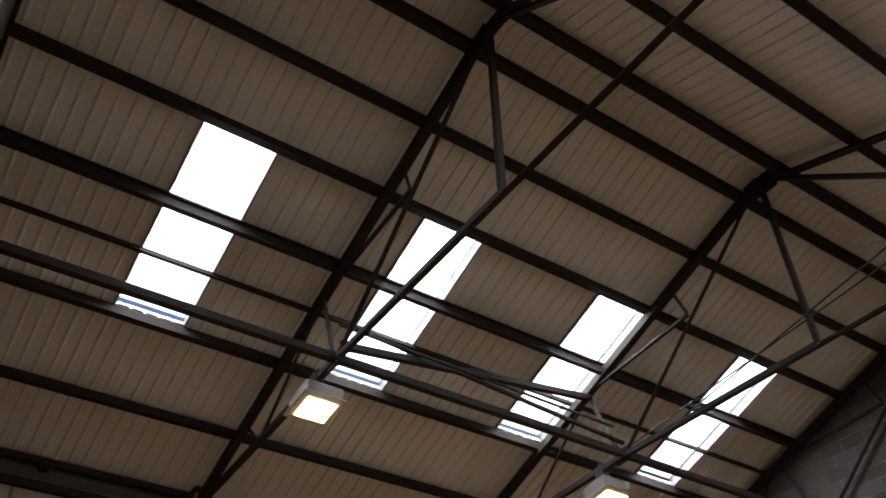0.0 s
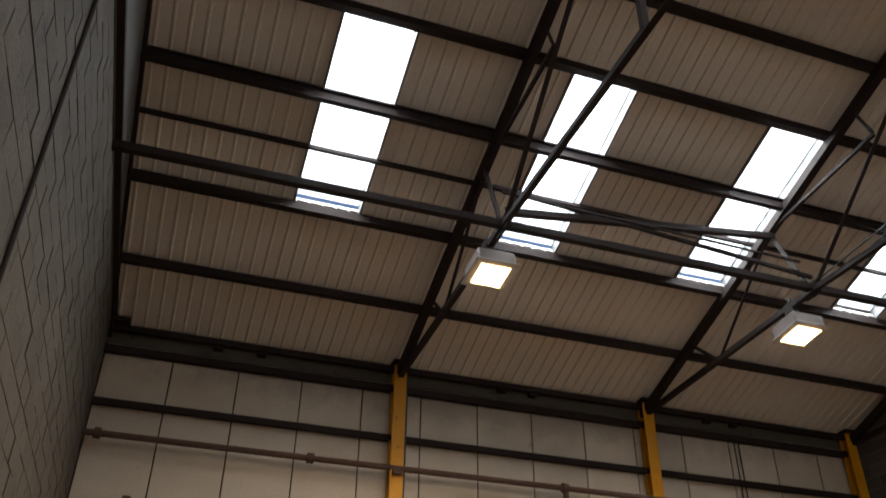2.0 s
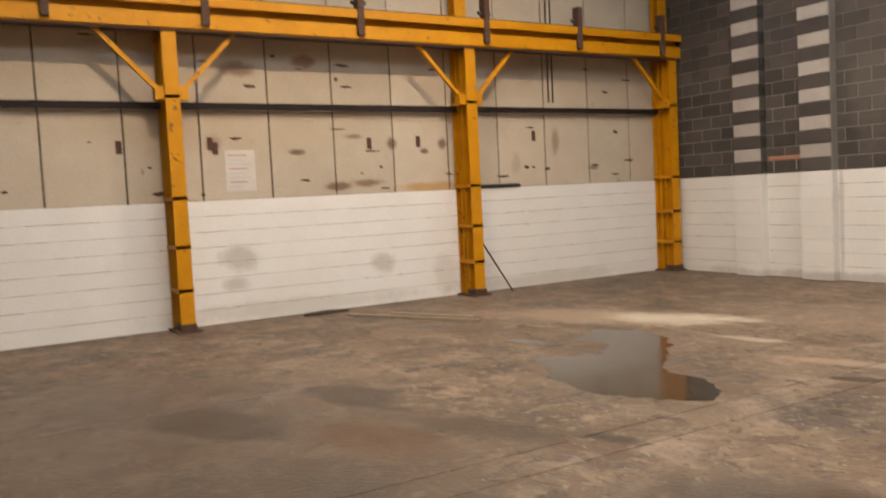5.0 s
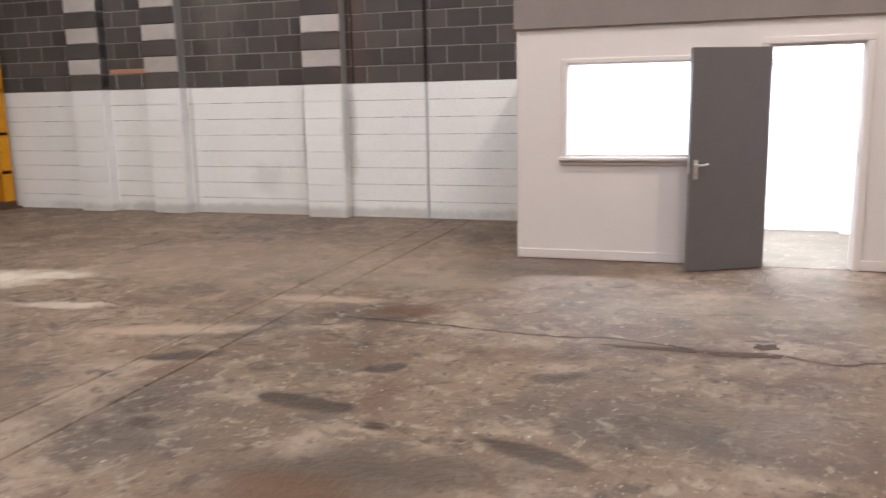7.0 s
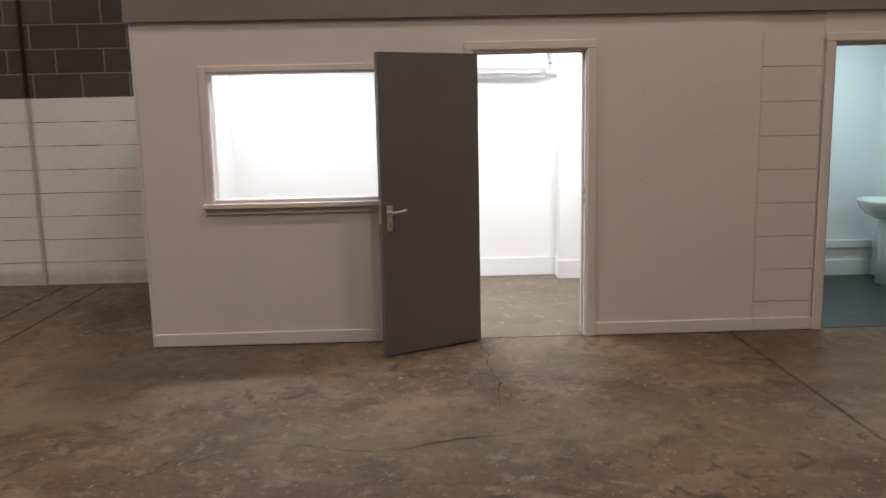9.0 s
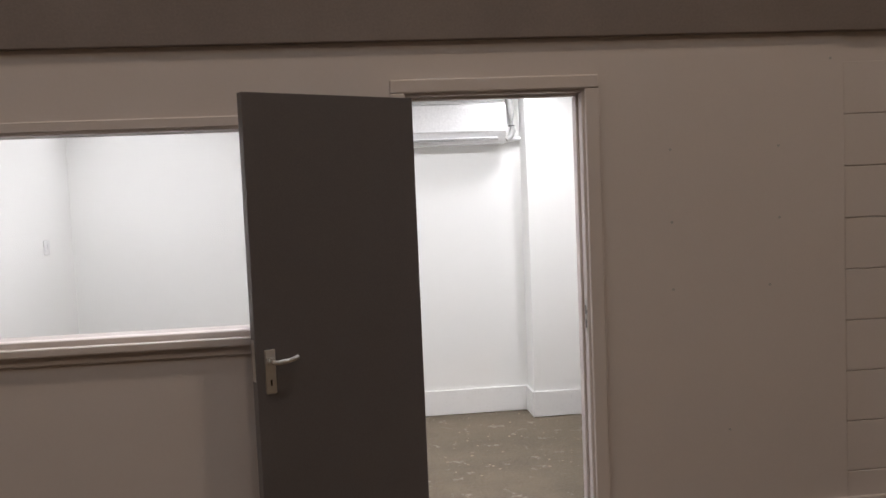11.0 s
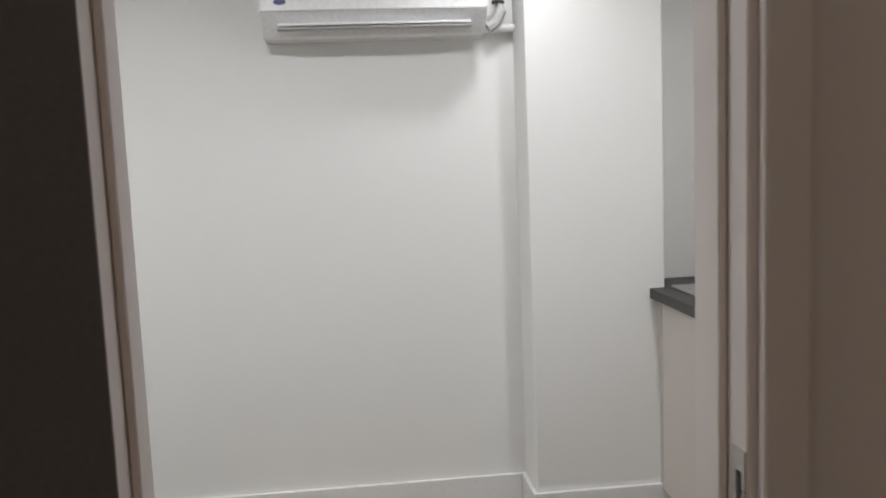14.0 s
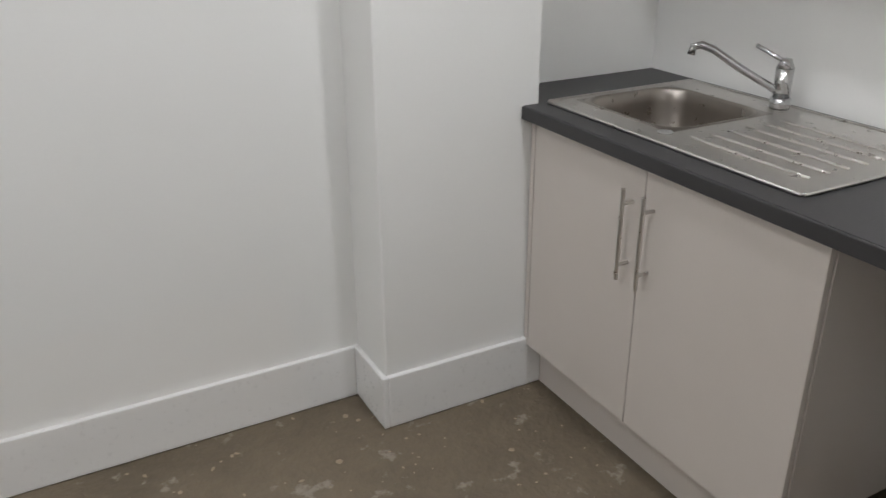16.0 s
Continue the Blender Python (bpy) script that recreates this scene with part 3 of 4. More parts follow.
# south wall: rough blocks, and sheeting in the gable
rng = random.Random(11)
sb = []
for r in range(34):
    z = 0.1125 + r * HALF
    for k in range(39):
        x = XW + (k + (r % 2) * 0.5) * 0.45
        if x < XE:
            sb.append(((x, YS - 0.02 + rng.uniform(-0.004, 0.006), z), 0.2195, 0.03, 0.107))
joined("blockwork", sb, SOUTH, wall_south)
part("joint_mortar", box(XW, XE, YS - 0.03, YS - 0.002, 0, 7.7), SOUTHJOINT, wall_south)
part("gable_sheet", box(XW, XE, YS - 0.03, YS + 0.012, 7.76, 10.9), GABLE, wall_south)
part("gable_rail", box(XW, XE, YS + 0.012, YS + 0.09, 7.76, 7.84), STEEL, wall_south)
part("roof_trim", bar((XW, YS + 0.04, roof_z(XW) - 0.12), (XR, YS + 0.04, roof_z(XR) - 0.12), 0.05, 0.1), STEEL, wall_south)
part("conduit", rod((-3.7, YS + 0.03, 0), (-3.7, YS + 0.03, 7.76), 0.018), STEEL, wall_south)

part("joint_paint", box(XW - 0.03, XW + 0.022, YS, YN, 0, WHITE_Z), WHITEJOINT, wall_west)
part("joint_paint", box(XW, -2.1, YN - 0.012, YN + 0.03, 0, WHITE_Z), WHITEJOINT, wall_north)

part("joint_mortar", box(XW, XE, YN - 0.019, YN + 0.03, WHITE_Z, 10.8), MORTAR, wall_north)

# west wall: concrete panels over white painted blocks
edges = [YS + 0.02 + 1.042 * k for k in range(15)]
for y0, y1 in zip(edges, edges[1:]):
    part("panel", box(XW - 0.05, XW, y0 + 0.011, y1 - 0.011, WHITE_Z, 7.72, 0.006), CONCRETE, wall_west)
part("joint_sealant", box(XW - 0.03, XW - 0.02, YS, YN, WHITE_Z, 7.7), CRACK, wall_west)
for y in (8.76, 8.86):
    part("drop_wire", rod((XW + 0.03, y, 3.3), (XW + 0.03, y + 0.02, 7.3), 0.012, n=6), BLACK, wall_west)
chips = random.Random(6)
for k in range(48):
    y, z = chips.uniform(-2.5, 11.2), chips.choice((chips.uniform(1.85, 2.2), chips.uniform(1.9, 2.9), chips.uniform(3.3, 4.1)))
    sy, sz = chips.uniform(0.02, 0.13), chips.uniform(0.008, 0.03)
    bm = patch(0, 0, sy, sz, 0, 100 + k, n=18, rough=0.5, thick=0.003)
    bmesh.ops.transform(bm, matrix=Matrix.Translation((XW - 0.001, y, z)) @ Matrix(((0, 0, 1, 0), (1, 0, 0, 0), (0, 1, 0, 0), (0, 0, 0, 1))), verts=bm.verts)
    part("chip", bm, RUST, wall_west)
for y, z in ((2.55, 2.62), (2.62, 2.55), (5.1, 2.6), (6.0, 2.62), (1.3, 2.58), (8.4, 2.7)):
    part("rust_plate", box(XW, XW + 0.012, y - 0.04, y + 0.04, z - 0.09, z + 0.09, 0.004), RUST, wall_west)

# north wall pilasters, pipes and pale bricks
PILASTERS = ((-9.55, -8.97), (-8.22, -7.62), (-5.68, -5.08))
for x0, x1 in PILASTERS:
    part("pilaster_core", box(x0 + 0.01, x1 - 0.01, YN - 0.18, YN + 0.03, 0, WHITE_Z), WHITEBLOCK, wall_north)
    part("pilaster_core", box(x0 + 0.01, x1 - 0.01, YN - 0.18, YN + 0.03, WHITE_Z, 7.6), MORTAR, wall_north)
part("downpipe", rod((-3.96, YN - 0.04, WHITE_Z), (-3.96, YN - 0.04, 7.4), 0.018), STEEL, wall_north)
# Lower length is white painted; the grey stands for its shadow.
part("downpipe", rod((-3.96, YN - 0.04, 0), (-3.96, YN - 0.04, WHITE_Z), 0.018), PIPEGREY, wall_north)
part("cable", rod((-5.0, YN - 0.02, WHITE_Z), (-5.0, YN - 0.02, 7.4), 0.014), STEEL, wall_north)
part("patch_block", box(-8.93, -8.26, YN - 0.02, YN + 0.02, 1.83, 2.02, 0.006), PALEBLOCK, wall_north)
part("brick_lintel", box(-8.95, -8.24, YN - 0.03, YN + 0.02, 2.03, 2.1, 0.006), REDBRICK, wall_north)

# ---- roof ----
RIB = 0.2


def roof_strip(bm, xa, xb, y0, y1, sgn):
    """Ribbed sheet between two heights of a slope, ribs running up the slope."""
    n = max(1, round((y1 - y0) / RIB))
    w = (y1 - y0) / n
    prof = []
    for k in range(n):
        prof += [(y0 + k * w, 0.0), (y0 + k * w + w * 0.08, -0.022), (y0 + k * w + w * 0.2, -0.022), (y0 + k * w + w * 0.28, 0.0)]
    prof.append((y1, 0.0))
    rows = []
    for x in (xa, xb):
        X = XR + sgn * (XR - x)
        rows.append([bm.verts.new((X, y, roof_z(X) + d)) for y, d in prof])
    for k in range(len(prof) - 1):
        q = (rows[0][k], rows[0][k + 1], rows[1][k + 1], rows[1][k])
        bm.faces.new(q)


for sgn, nm in ((-1, "ceiling_west"), (1, "ceiling_east")):
    bm = bmesh.new()
    yy = [YS - 0.3] + [v for y in SKYLIGHTS for v in (y, y + SKY_W)] + [YN + 0.3]
    for k in range(0, len(yy), 2):
        roof_strip(bm, XW - 0.3, XR, yy[k], yy[k + 1], sgn)
    for y in SKYLIGHTS:
        roof_strip(bm, XW - 0.3, SKY_X0, y, y + SKY_W, sgn)
        roof_strip(bm, SKY_X1, XR, y, y + SKY_W, sgn)
    ob = structure(nm, bm, SHEET, "ribbed cream roof sheeting with white rooflights")
    sol = ob.modifiers.new("thickness", "SOLIDIFY")
    sol.thickness, sol.offset = 0.06, -1 if sgn < 0 else 1
for i, y in enumerate(SKYLIGHTS):
    for sgn in (-1, 1):
        cx = XR + sgn * (XR - (SKY_X0 + SKY_X1) / 2)
        L = (SKY_X1 - SKY_X0) / math.cos(radians(ANG))
        w = empty("window_skylight", pose(cx, y + SKY_W / 2, roof_z(cx), 0, sgn * ANG, 0), "translucent white rooflight panel in sheeted roof", kind="structure")
        for s2 in (-1, 1):
            part("window_frame", box(-L / 2, L / 2, s2 * SKY_W / 2 - 0.015, s2 * SKY_W / 2 + 0.015, -0.05, 0.18), KERB, w)
        part("pane", box(-L / 2, L / 2, -SKY_W / 2 + 0.016, SKY_W / 2 - 0.016, 0.155, 0.16), ROOFLIGHT, w)

# ---- steel: purlins, trusses, crane girder ----
for sgn in (-1, 1):
    for x, dep, wd in ((-11.3, 0.1, 0.06), (-9.93, 0.12, 0.05), (-8.5, 0.13, 0.06), (-7.55, 0.06, 0.03), (-6.72, 0.2, 0.09), (-5.56, 0.12, 0.05), (-4.5, 0.12, 0.05), (-3.45, 0.14, 0.06)):
        X = XR + sgn * (XR - x)
        z = roof_z(X) - 0.03
        bm = angle_bar((X, YS, z - dep / 2), (X, YN, z - dep / 2), dep) if wd < 0.09 else i_beam((X, YS, z - dep / 2), (X, YN, z - dep / 2), wd, dep, (0, 0, 1), t=0.03)
        tagged(part("purlin", bm, STEEL), "dark red oxide steel purlin under the roof sheets", "purlin", "purlins")
CH = 7.56
for yc in (*COLS, YN - 0.16):
    tr = empty("roof_truss", pose(0, 0, 0), "dark steel roof truss with thin angle webs on columns", "roof truss", "roof trusses")
    for sgn in (-1, 1):
        def P(x, z):
            return (XR + sgn * (XR - x), yc, z)

        def top(x):
            return P(x, roof_z(x) - 0.2)
        node = P(-6.6, CH + 0.1)
        for nm, a, b, w in (("top_chord", top(-11.35), top(XR), 0.13), ("bottom_chord", P(-11.3, roof_z(-11.3) - 0.24), P(-8.9, CH), 0.085),
                            ("bottom_chord", P(-8.9, CH), node, 0.085), ("bottom_chord", node, P(XR, CH + 0.1), 0.075),
                            ("main_tie", top(XR - 0.15), node, 0.065), ("strut", top(-7.15), node, 0.075), ("strut", top(-9.55), P(-8.9, CH), 0.06),
                            ("strut", top(-5.05), P(-4.85, 9.2), 0.05), ("tie", top(-7.15), P(-4.85, 9.2), 0.05), ("tie", top(-7.2), P(-8.9, CH), 0.05)):
            part(nm, angle_bar(a, b, w), STEEL, tr)
        part("gusset", box(node[0] - 0.16, node[0] + 0.16, yc - 0.02, yc + 0.02, node[2] - 0.1, node[2] + 0.12), STEEL, tr)
    part("king_post", angle_bar((XR, yc, roof_z(XR) - 0.2), (XR, yc, CH + 0.1), 0.07), STEEL, tr)
    part("ridge_gusset", box(XR - 0.25, XR + 0.25, yc - 0.025, yc + 0.025, roof_z(XR) - 0.45, roof_z(XR) - 0.12, 0.01), STEEL, tr)
for sgn in (-1, 1):
    X = XR + sgn * (XR + 6.6)
    tagged(part("longitudinal_tie", angle_bar((X, YS, CH + 0.1), (X, YN, CH + 0.16), 0.1), STEEL), "dark steel tie running between the trusses", "tie beam", "tie beams")
for a, b, w in (((-6.55, 1.95, 7.85), (-7.1, 6.78, 8.9), 0.09), ((-6.9, 1.95, 8.5), (-6.55, 6.78, 7.85), 0.05), ((-6.6, 1.95, 8.2), (-6.7, 6.78, 8.2), 0.03)):
    tagged(part("roof_brace", angle_bar(a, b, w), STEEL), "slanting dark steel brace between two trusses", "brace", "roof braces")
for a, b in (((-6.5, 6.78, 7.75), (0.5, 6.3, 8.0)), ((-5.5, 6.78, 7.7), (1.5, 6.0, 8.3))):
    tagged(part("roof_cable", rod(a, b, 0.012, n=6), BLACK), "thin dark cable slung along the truss", "cable", "roof cables")


def i_post(x, y, z0, z1, wx, wy):
    return i_beam((x, y, z0), (x, y, z1), wy, wx, (1, 0, 0), t=0.018)


for yc in (YS + 0.16, *COLS, 11.46):
    c = empty("steel_column", pose(XW + 0.2, yc, 0), "yellow painted steel column, rusty at the foot", "column", "crane columns")
    o = Vector((XW + 0.2, yc, 0))

    def add(nm, bm, mat, lab=""):
        bmesh.ops.translate(bm, vec=-o, verts=bm.verts)
        return part(nm, bm, mat, c, lab)
    if yc > 0:
        add("upper_post", i_post(XW + 0.17, yc, 4.1, 7.68, 0.2, 0.22), YELLOW)
    add("back_post", i_post(XW + 0.12, yc - 0.02, 0.02, 4.1, 0.18, 0.16), YELLOW)
    if yc > 0:
        add("front_post", i_post(XW + 0.4, yc, 0.02, 4.15, 0.2, 0.2), YELLOW)
    for k in range(7):
        z = 0.45 + k * 0.52
        add("lacing", bar((XW + 0.15, yc + 0.09, z), (XW + 0.38, yc + 0.09, z + 0.5), 0.012, 0.05), YELLOW)
    for z in (0.55, 1.15, 1.82, 3.2):
        add("batten", box(XW + 0.05, XW + 0.5, yc - 0.11, yc + 0.11, z, z + 0.05), YELLOW)
    add("base_plate", box(XW + 0.02, XW + 0.56, yc - 0.17, yc + 0.17, 0, 0.03, 0.004), RUST, "rusty steel base plate")
    add("foot", box(XW + 0.27, XW + 0.52, yc - 0.115, yc + 0.115, 0.03, 0.12, 0.01), RUST)
    for s in (-1, 1):
        if YS < yc + s * 1.0 < YN:
            add("knee_brace", bar((XW + 0.4, yc + s * 0.1, 3.25), (XW + 0.4, yc + s * 0.95, 4.14), 0.06, 0.06), YELLOW)
            add("knee_bracket", box(XW + 0.32, XW + 0.48, yc + s * 0.16 - 0.06, yc + s * 0.16 + 0.06, 3.18, 3.36), YELLOW)
    if yc > 0:
        add("dark_pipe", rod((XW + 0.1, yc + 0.16, 4.2), (XW + 0.1, yc + 0.16, 7.6), 0.03), BLACK)
    add("cap_plate", box(XW + 0.02, XW + 0.36, yc - 0.15, yc + 0.15, 7.66, 7.72), STEEL)
girder = empty("crane_girder", pose(XW + 0.4, 0, 4.12), "yellow crane girder on brackets along the wall", "crane beam")
part("girder_web", i_beam((0, YS, 0.21), (0, YN, 0.21), 0.2, 0.4, (0, 0, 1), t=0.05), YELLOW, girder)
part("top_angle", box(-0.13, 0.17, YS, YN, 0.4, 0.45), YELLOW, girder)
part("top_lip", box(0.15, 0.17, YS, YN, 0.32, 0.4), YELLOW, girder)
part("channel_face", box(0.1, 0.13, YS, YN, 0.02, 0.22), YELLOW, girder)
part("rail", box(-0.03, 0.03, YS, YN, 0.45, 0.5), RUST, girder)
part("bottom_flange", box(-0.12, 0.12, YS, YN, -0.02, 0.0), RUST, girder)
for y in (-2.0, 0.45, 2.45, 4.8, 7.1, 9.1, 11.15):
    cl = part("rail_clamp", box(0.12, 0.19, y - 0.055, y + 0.055, 0.06, 0.46, 0.01), RUST, girder, "dark rusty clamp post on the girder")
    part("clamp_block", box(0.04, 0.2, y - 0.055, y + 0.055, 0.46, 0.8, 0.01), RUST, cl)
    part("clamp_bolt", rod((0.1, y - 0.12, 0.56), (0.1, y + 0.12, 0.56), 0.03), BLACK, cl)
for z, s in ((3.15, 0.09), (6.41, 0.1), (7.28, 0.12)):
    tagged(part("wall_rail", angle_bar((XW + 0.06, YS, z), (XW + 0.06, YN, z), s), STEEL), "dark steel sheeting rail along the concrete wall", "wall rail", "wall rails")
eb = part("eaves_blocking", box(XW, XW + 0.012, YS, YN, 7.4, 7.68), SOUTH, wall_west)
for y in (-1.1, -0.4, 3.9, 4.5, 8.2, 8.8):
    part("eaves_cleat", box(XW + 0.01, XW + 0.14, y - 0.07, y + 0.07, 7.52, 7.66), STEEL, wall_west)
pipe = empty("wall_pipe", pose(XW + 0.24, 0, 5.86), "rusty iron pipe with stop valve along the wall", "pipe")
part("pipe_run", rod((0, YS, 0), (0, YN, 0), 0.05), RUST, pipe)
for y in (0.55, 4.95, 8.9, -2.6):
    part("pipe_joint", rod((0, y - 0.05, 0), (0, y + 0.05, 0), 0.085), RUST, pipe)
part("drop_pipe", rod((0, 4.97, 0), (0, 4.97, -0.6), 0.05), RUST, pipe)
vb = part("valve_body", rod((0, 4.97, -0.42), (0, 4.97, -0.56), 0.1), BLACK, pipe)
part("flange", rod((0, 4.97, -0.3), (0, 4.97, -0.34), 0.11), BLACK, pipe)
part("flange", rod((0, 4.97, -0.62), (0, 4.97, -0.58), 0.11), BLACK, pipe)
part("valve_stem", rod((0, 4.97, -0.48), (0, 5.32, -0.48), 0.025), BLACK, pipe)
bm = bmesh.new()
ringp = [(0.13 * math.cos(a), 5.33, -0.48 + 0.13 * math.sin(a)) for a in [2 * math.pi * k / 20 for k in range(21)]]
tube(ringp, 0.015, bm, 6)
rod((-0.13, 5.33, -0.48), (0.13, 5.33, -0.48), 0.01, bm)
rod((0, 5.33, -0.61), (0, 5.33, -0.35), 0.01, bm)
part("handwheel", bm, BLACK, pipe)
for y in COLS:
    part("pipe_bracket", box(-0.1, 0.12, y - 0.08, y + 0.08, -0.12, -0.05), RUST, pipe)

for x, y, z in FLOODS:
    fl = empty("flood_lamp", pose(x, y, z, 0, -8, 0), "square hanging floodlight glowing warm under the truss", "flood lamp", "high bay lamps")
    part("housing", box(-0.26, 0.26, -0.26, 0.26, 0.0, 0.2, 0.02), FASCIA, fl)
    part("rim", box(-0.3, 0.3, -0.3, 0.3, -0.03, 0.0, 0.01), PIPEGREY, fl)
    part("lens", box(-0.2, 0.2, -0.2, 0.2, -0.045, -0.03), WARMLAMP, fl, "glowing warm lens")
    part("cable", rod((0, 0, 0.2), (0, 0, 0.62), 0.012, n=6), BLACK, fl)
    part("hanger", box(-0.09, 0.09, -0.07, 0.07, 0.3, 0.52, 0.01), STEEL, fl)
    part("hook", rod((0.1, 0, 0.2), (0.05, 0, 0.62), 0.01, n=6), BLACK, fl)
pipe2 = tagged(part("short_pipe", rod((XW + 0.05, 7.0, WHITE_Z + 0.03), (XW + 0.05, 8.0, WHITE_Z + 0.03), 0.03), BLACK), "short black pipe on top of the white blocks", "pipe")
tagged(part("leaning_rod", rod((XW + 0.42, 7.5, 0.0), (XW + 0.03, 7.1, 0.95), 0.015, n=6), RUST), "thin metal rod leaning beside the column", "rod")
sg = tagged(part("wall_sign", box(XW, XW + 0.006, 2.75, 3.2, 1.92, 2.52, 0.002), SIGNMAT), "faded paper notice on the concrete wall", "sign")
for k in range(8):
    part("print_line", box(XW + 0.006, XW + 0.008, 2.8, 3.0 + 0.15 * ((k * 7) % 3) / 2, 1.98 + k * 0.065, 2.0 + k * 0.065), SIGNRED if k % 3 == 1 else PIPEGREY, sg)

# ---- office block: walls, openings, fascia ----
OY, OT = 9.297, 0.14
RX0, RX1, RY1, RZ = -2.05, 2.14, 11.525, 2.382
DX0, DX1, DZ = 0.104, 0.856, 1.985
WX0, WX1, WZ0, WZ1 = -1.705, -0.545, 1.0, 1.888
TX0, TX1 = 2.57, 3.32
wall_office = structure("wall_office", box(-2.17, WX0, OY, OY + OT, 0, 2.24), OFFICE, "pale painted office partition with window and two doorways")
for a in ((WX0, WX1, 0, WZ0), (WX0, WX1, WZ1, 2.24), (WX1, DX0 - 0.03, 0, 2.24), (DX0 - 0.03, DX1 + 0.03, DZ + 0.03, 2.24), (DX1 + 0.03, 2.06, 0, 2.24)):
    part("wall_panel", box(a[0], a[1], OY, OY + OT, a[2], a[3]), OFFICE, wall_office)
part("corner_bead", box(-2.185, -2.165, OY - 0.006, OY + OT, 0.0, 2.24, 0.003), OFFICE, wall_office)
part("wall_backing", box(2.06, TX0 - 0.03, OY + 0.02, OY + OT, 0, 2.24), OFFICE, wall_office)
part("wall_panel", box(TX0 - 0.08, TX1 + 0.03, OY + 0.003, OY + OT, 2.03, 2.24), OFFICE, wall_office)
part("wall_panel", box(TX1 + 0.03, XE, OY + 0.003, OY + OT, 0, 2.24), OFFICE, wall_office)
part("lintel", box(2.06, TX0 - 0.08, OY + 0.008, OY + 0.06, 2.085, 2.24), OFFICE, wall_office)
zb = 0.0
for k in range(9):
    h = 0.21 if k == 0 else 0.2345
    part("block", box(2.063, 2.488, OY + 0.006, OY + 0.05, zb + 0.0015, zb + h - 0.0015, 0.003), OFFICE, wall_office)
    zb += h
for x, z in ((1.5, 0.45), (1.25, 1.4), (1.25, 1.72), (1.75, 1.4), (1.75, 1.72), (1.7, 1.1), (2.0, 2.1), (1.25, 1.1)):
    part("screw_filler", rod((x, OY - 0.002, z), (x, OY + 0.002, z), 0.006, n=8), PIPEGREY, wall_office)
structure("wall_office_west", box(-2.17, RX0, OY + OT, YN, 0, 2.24), OFFICE, "pale painted side wall of the office")
structure("fascia", box(-2.21, XE, OY - 0.03, OY + 0.04, 2.215, 2.488, 0.004), FASCIA, "grey painted fascia board over the office")
structure("fascia_west", box(-2.21, -2.14, OY + 0.04, YN, 2.215, 2.488, 0.004), FASCIA, "grey painted fascia board over the office side")
structure("office_roof", box(-2.14, XE, OY + 0.04, YN, 2.454, 2.484), FASCIA, "flat grey office roof deck")
structure("ceiling_office", box(-2.17, XE, OY + 0.045, YN - 0.02, RZ, RZ + 0.07), ROOMWHITE, "flat white office ceiling")
for x0, x1 in ((-2.168, DX0 - 0.07), (DX1 + 0.07, 2.06), (2.06, TX0 - 0.02)):
    structure("skirting_front", box(x0, x1, OY - 0.016, OY - 0.0005, 0.004, 0.095, 0.004), OFFICE, "painted skirting board")
structure("wall_office_north", box(RX0, RX1, RY1, RY1 + 0.08, 0, RZ), ROOMWHITE, "smooth white office wall")
structure("wall_office_east", box(RX1, RX1 + 0.1, OY + OT, RY1 + 0.08, 0, RZ), ROOMWHITE, "smooth white office wall behind the kitchenette")
structure("wall_lining_west", box(RX0, RX0 + 0.01, OY + OT, RY1, 0, RZ), ROOMWHITE, "smooth white office wall")
PX0, PX1, PY = 1.026, 1.535, 11.312
structure("pillar", box(PX0, PX1, PY, RY1, 0, RZ, 0.004), ROOMWHITE, "white boxed-in pillar on the office wall")
for nm, x0, x1, z0, z1 in (("lining", RX0, WX0, 0, RZ), ("lining", WX0, WX1, 0, WZ0), ("lining", WX0, WX1, WZ1, RZ), ("lining", WX1, DX0 - 0.03, 0, RZ), ("lining", DX0 - 0.03, DX1 + 0.03, DZ + 0.03, RZ), ("lining", DX1 + 0.03, RX1, 0, RZ)):
    structure("wall_lining_south", box(x0, x1, OY + OT, OY + OT + 0.01, z0, z1), ROOMWHITE, "smooth white office wall")


CX_PLINTH = 1.57


def skirting(x0, x1, y0, y1):
    bm = box(x0, x1, y0, y1, 0.006, 0.183, 0.004, seg=2)
    return structure("baseboard", bm, GLOSSWHITE, "tall white gloss skirting board")


skirting(RX0 + 0.01, PX0 - 0.018, RY1 - 0.018, RY1 - 0.0005)
skirting(PX0 - 0.018, PX0 - 0.0005, PY - 0.018, RY1 - 0.0005)
skirting(PX0 - 0.0005, CX_PLINTH, PY - 0.018, PY - 0.0005)
skirting(RX0 + 0.011, RX0 + 0.029, OY + OT + 0.02, RY1 - 0.02)

# window of the office
win = empty("window_1", pose(0, 0, 0), "interior office window with painted timber frame", kind="structure")
fw = 0.016
for nm, a in (("window_frame", (WX0, WX0 + fw, WZ0, WZ1)), ("window_frame", (WX1 - fw, WX1, WZ0, WZ1)), ("window_frame", (WX0 + fw, WX1 - fw, WZ1 - fw, WZ1)), ("window_frame", (WX0 + fw, WX1 - fw, WZ0, WZ0 + 0.03))):
    part(nm, box(a[0], a[1], OY - 0.012, OY + OT + 0.012, a[2], a[3], 0.004), OFFICE, win)
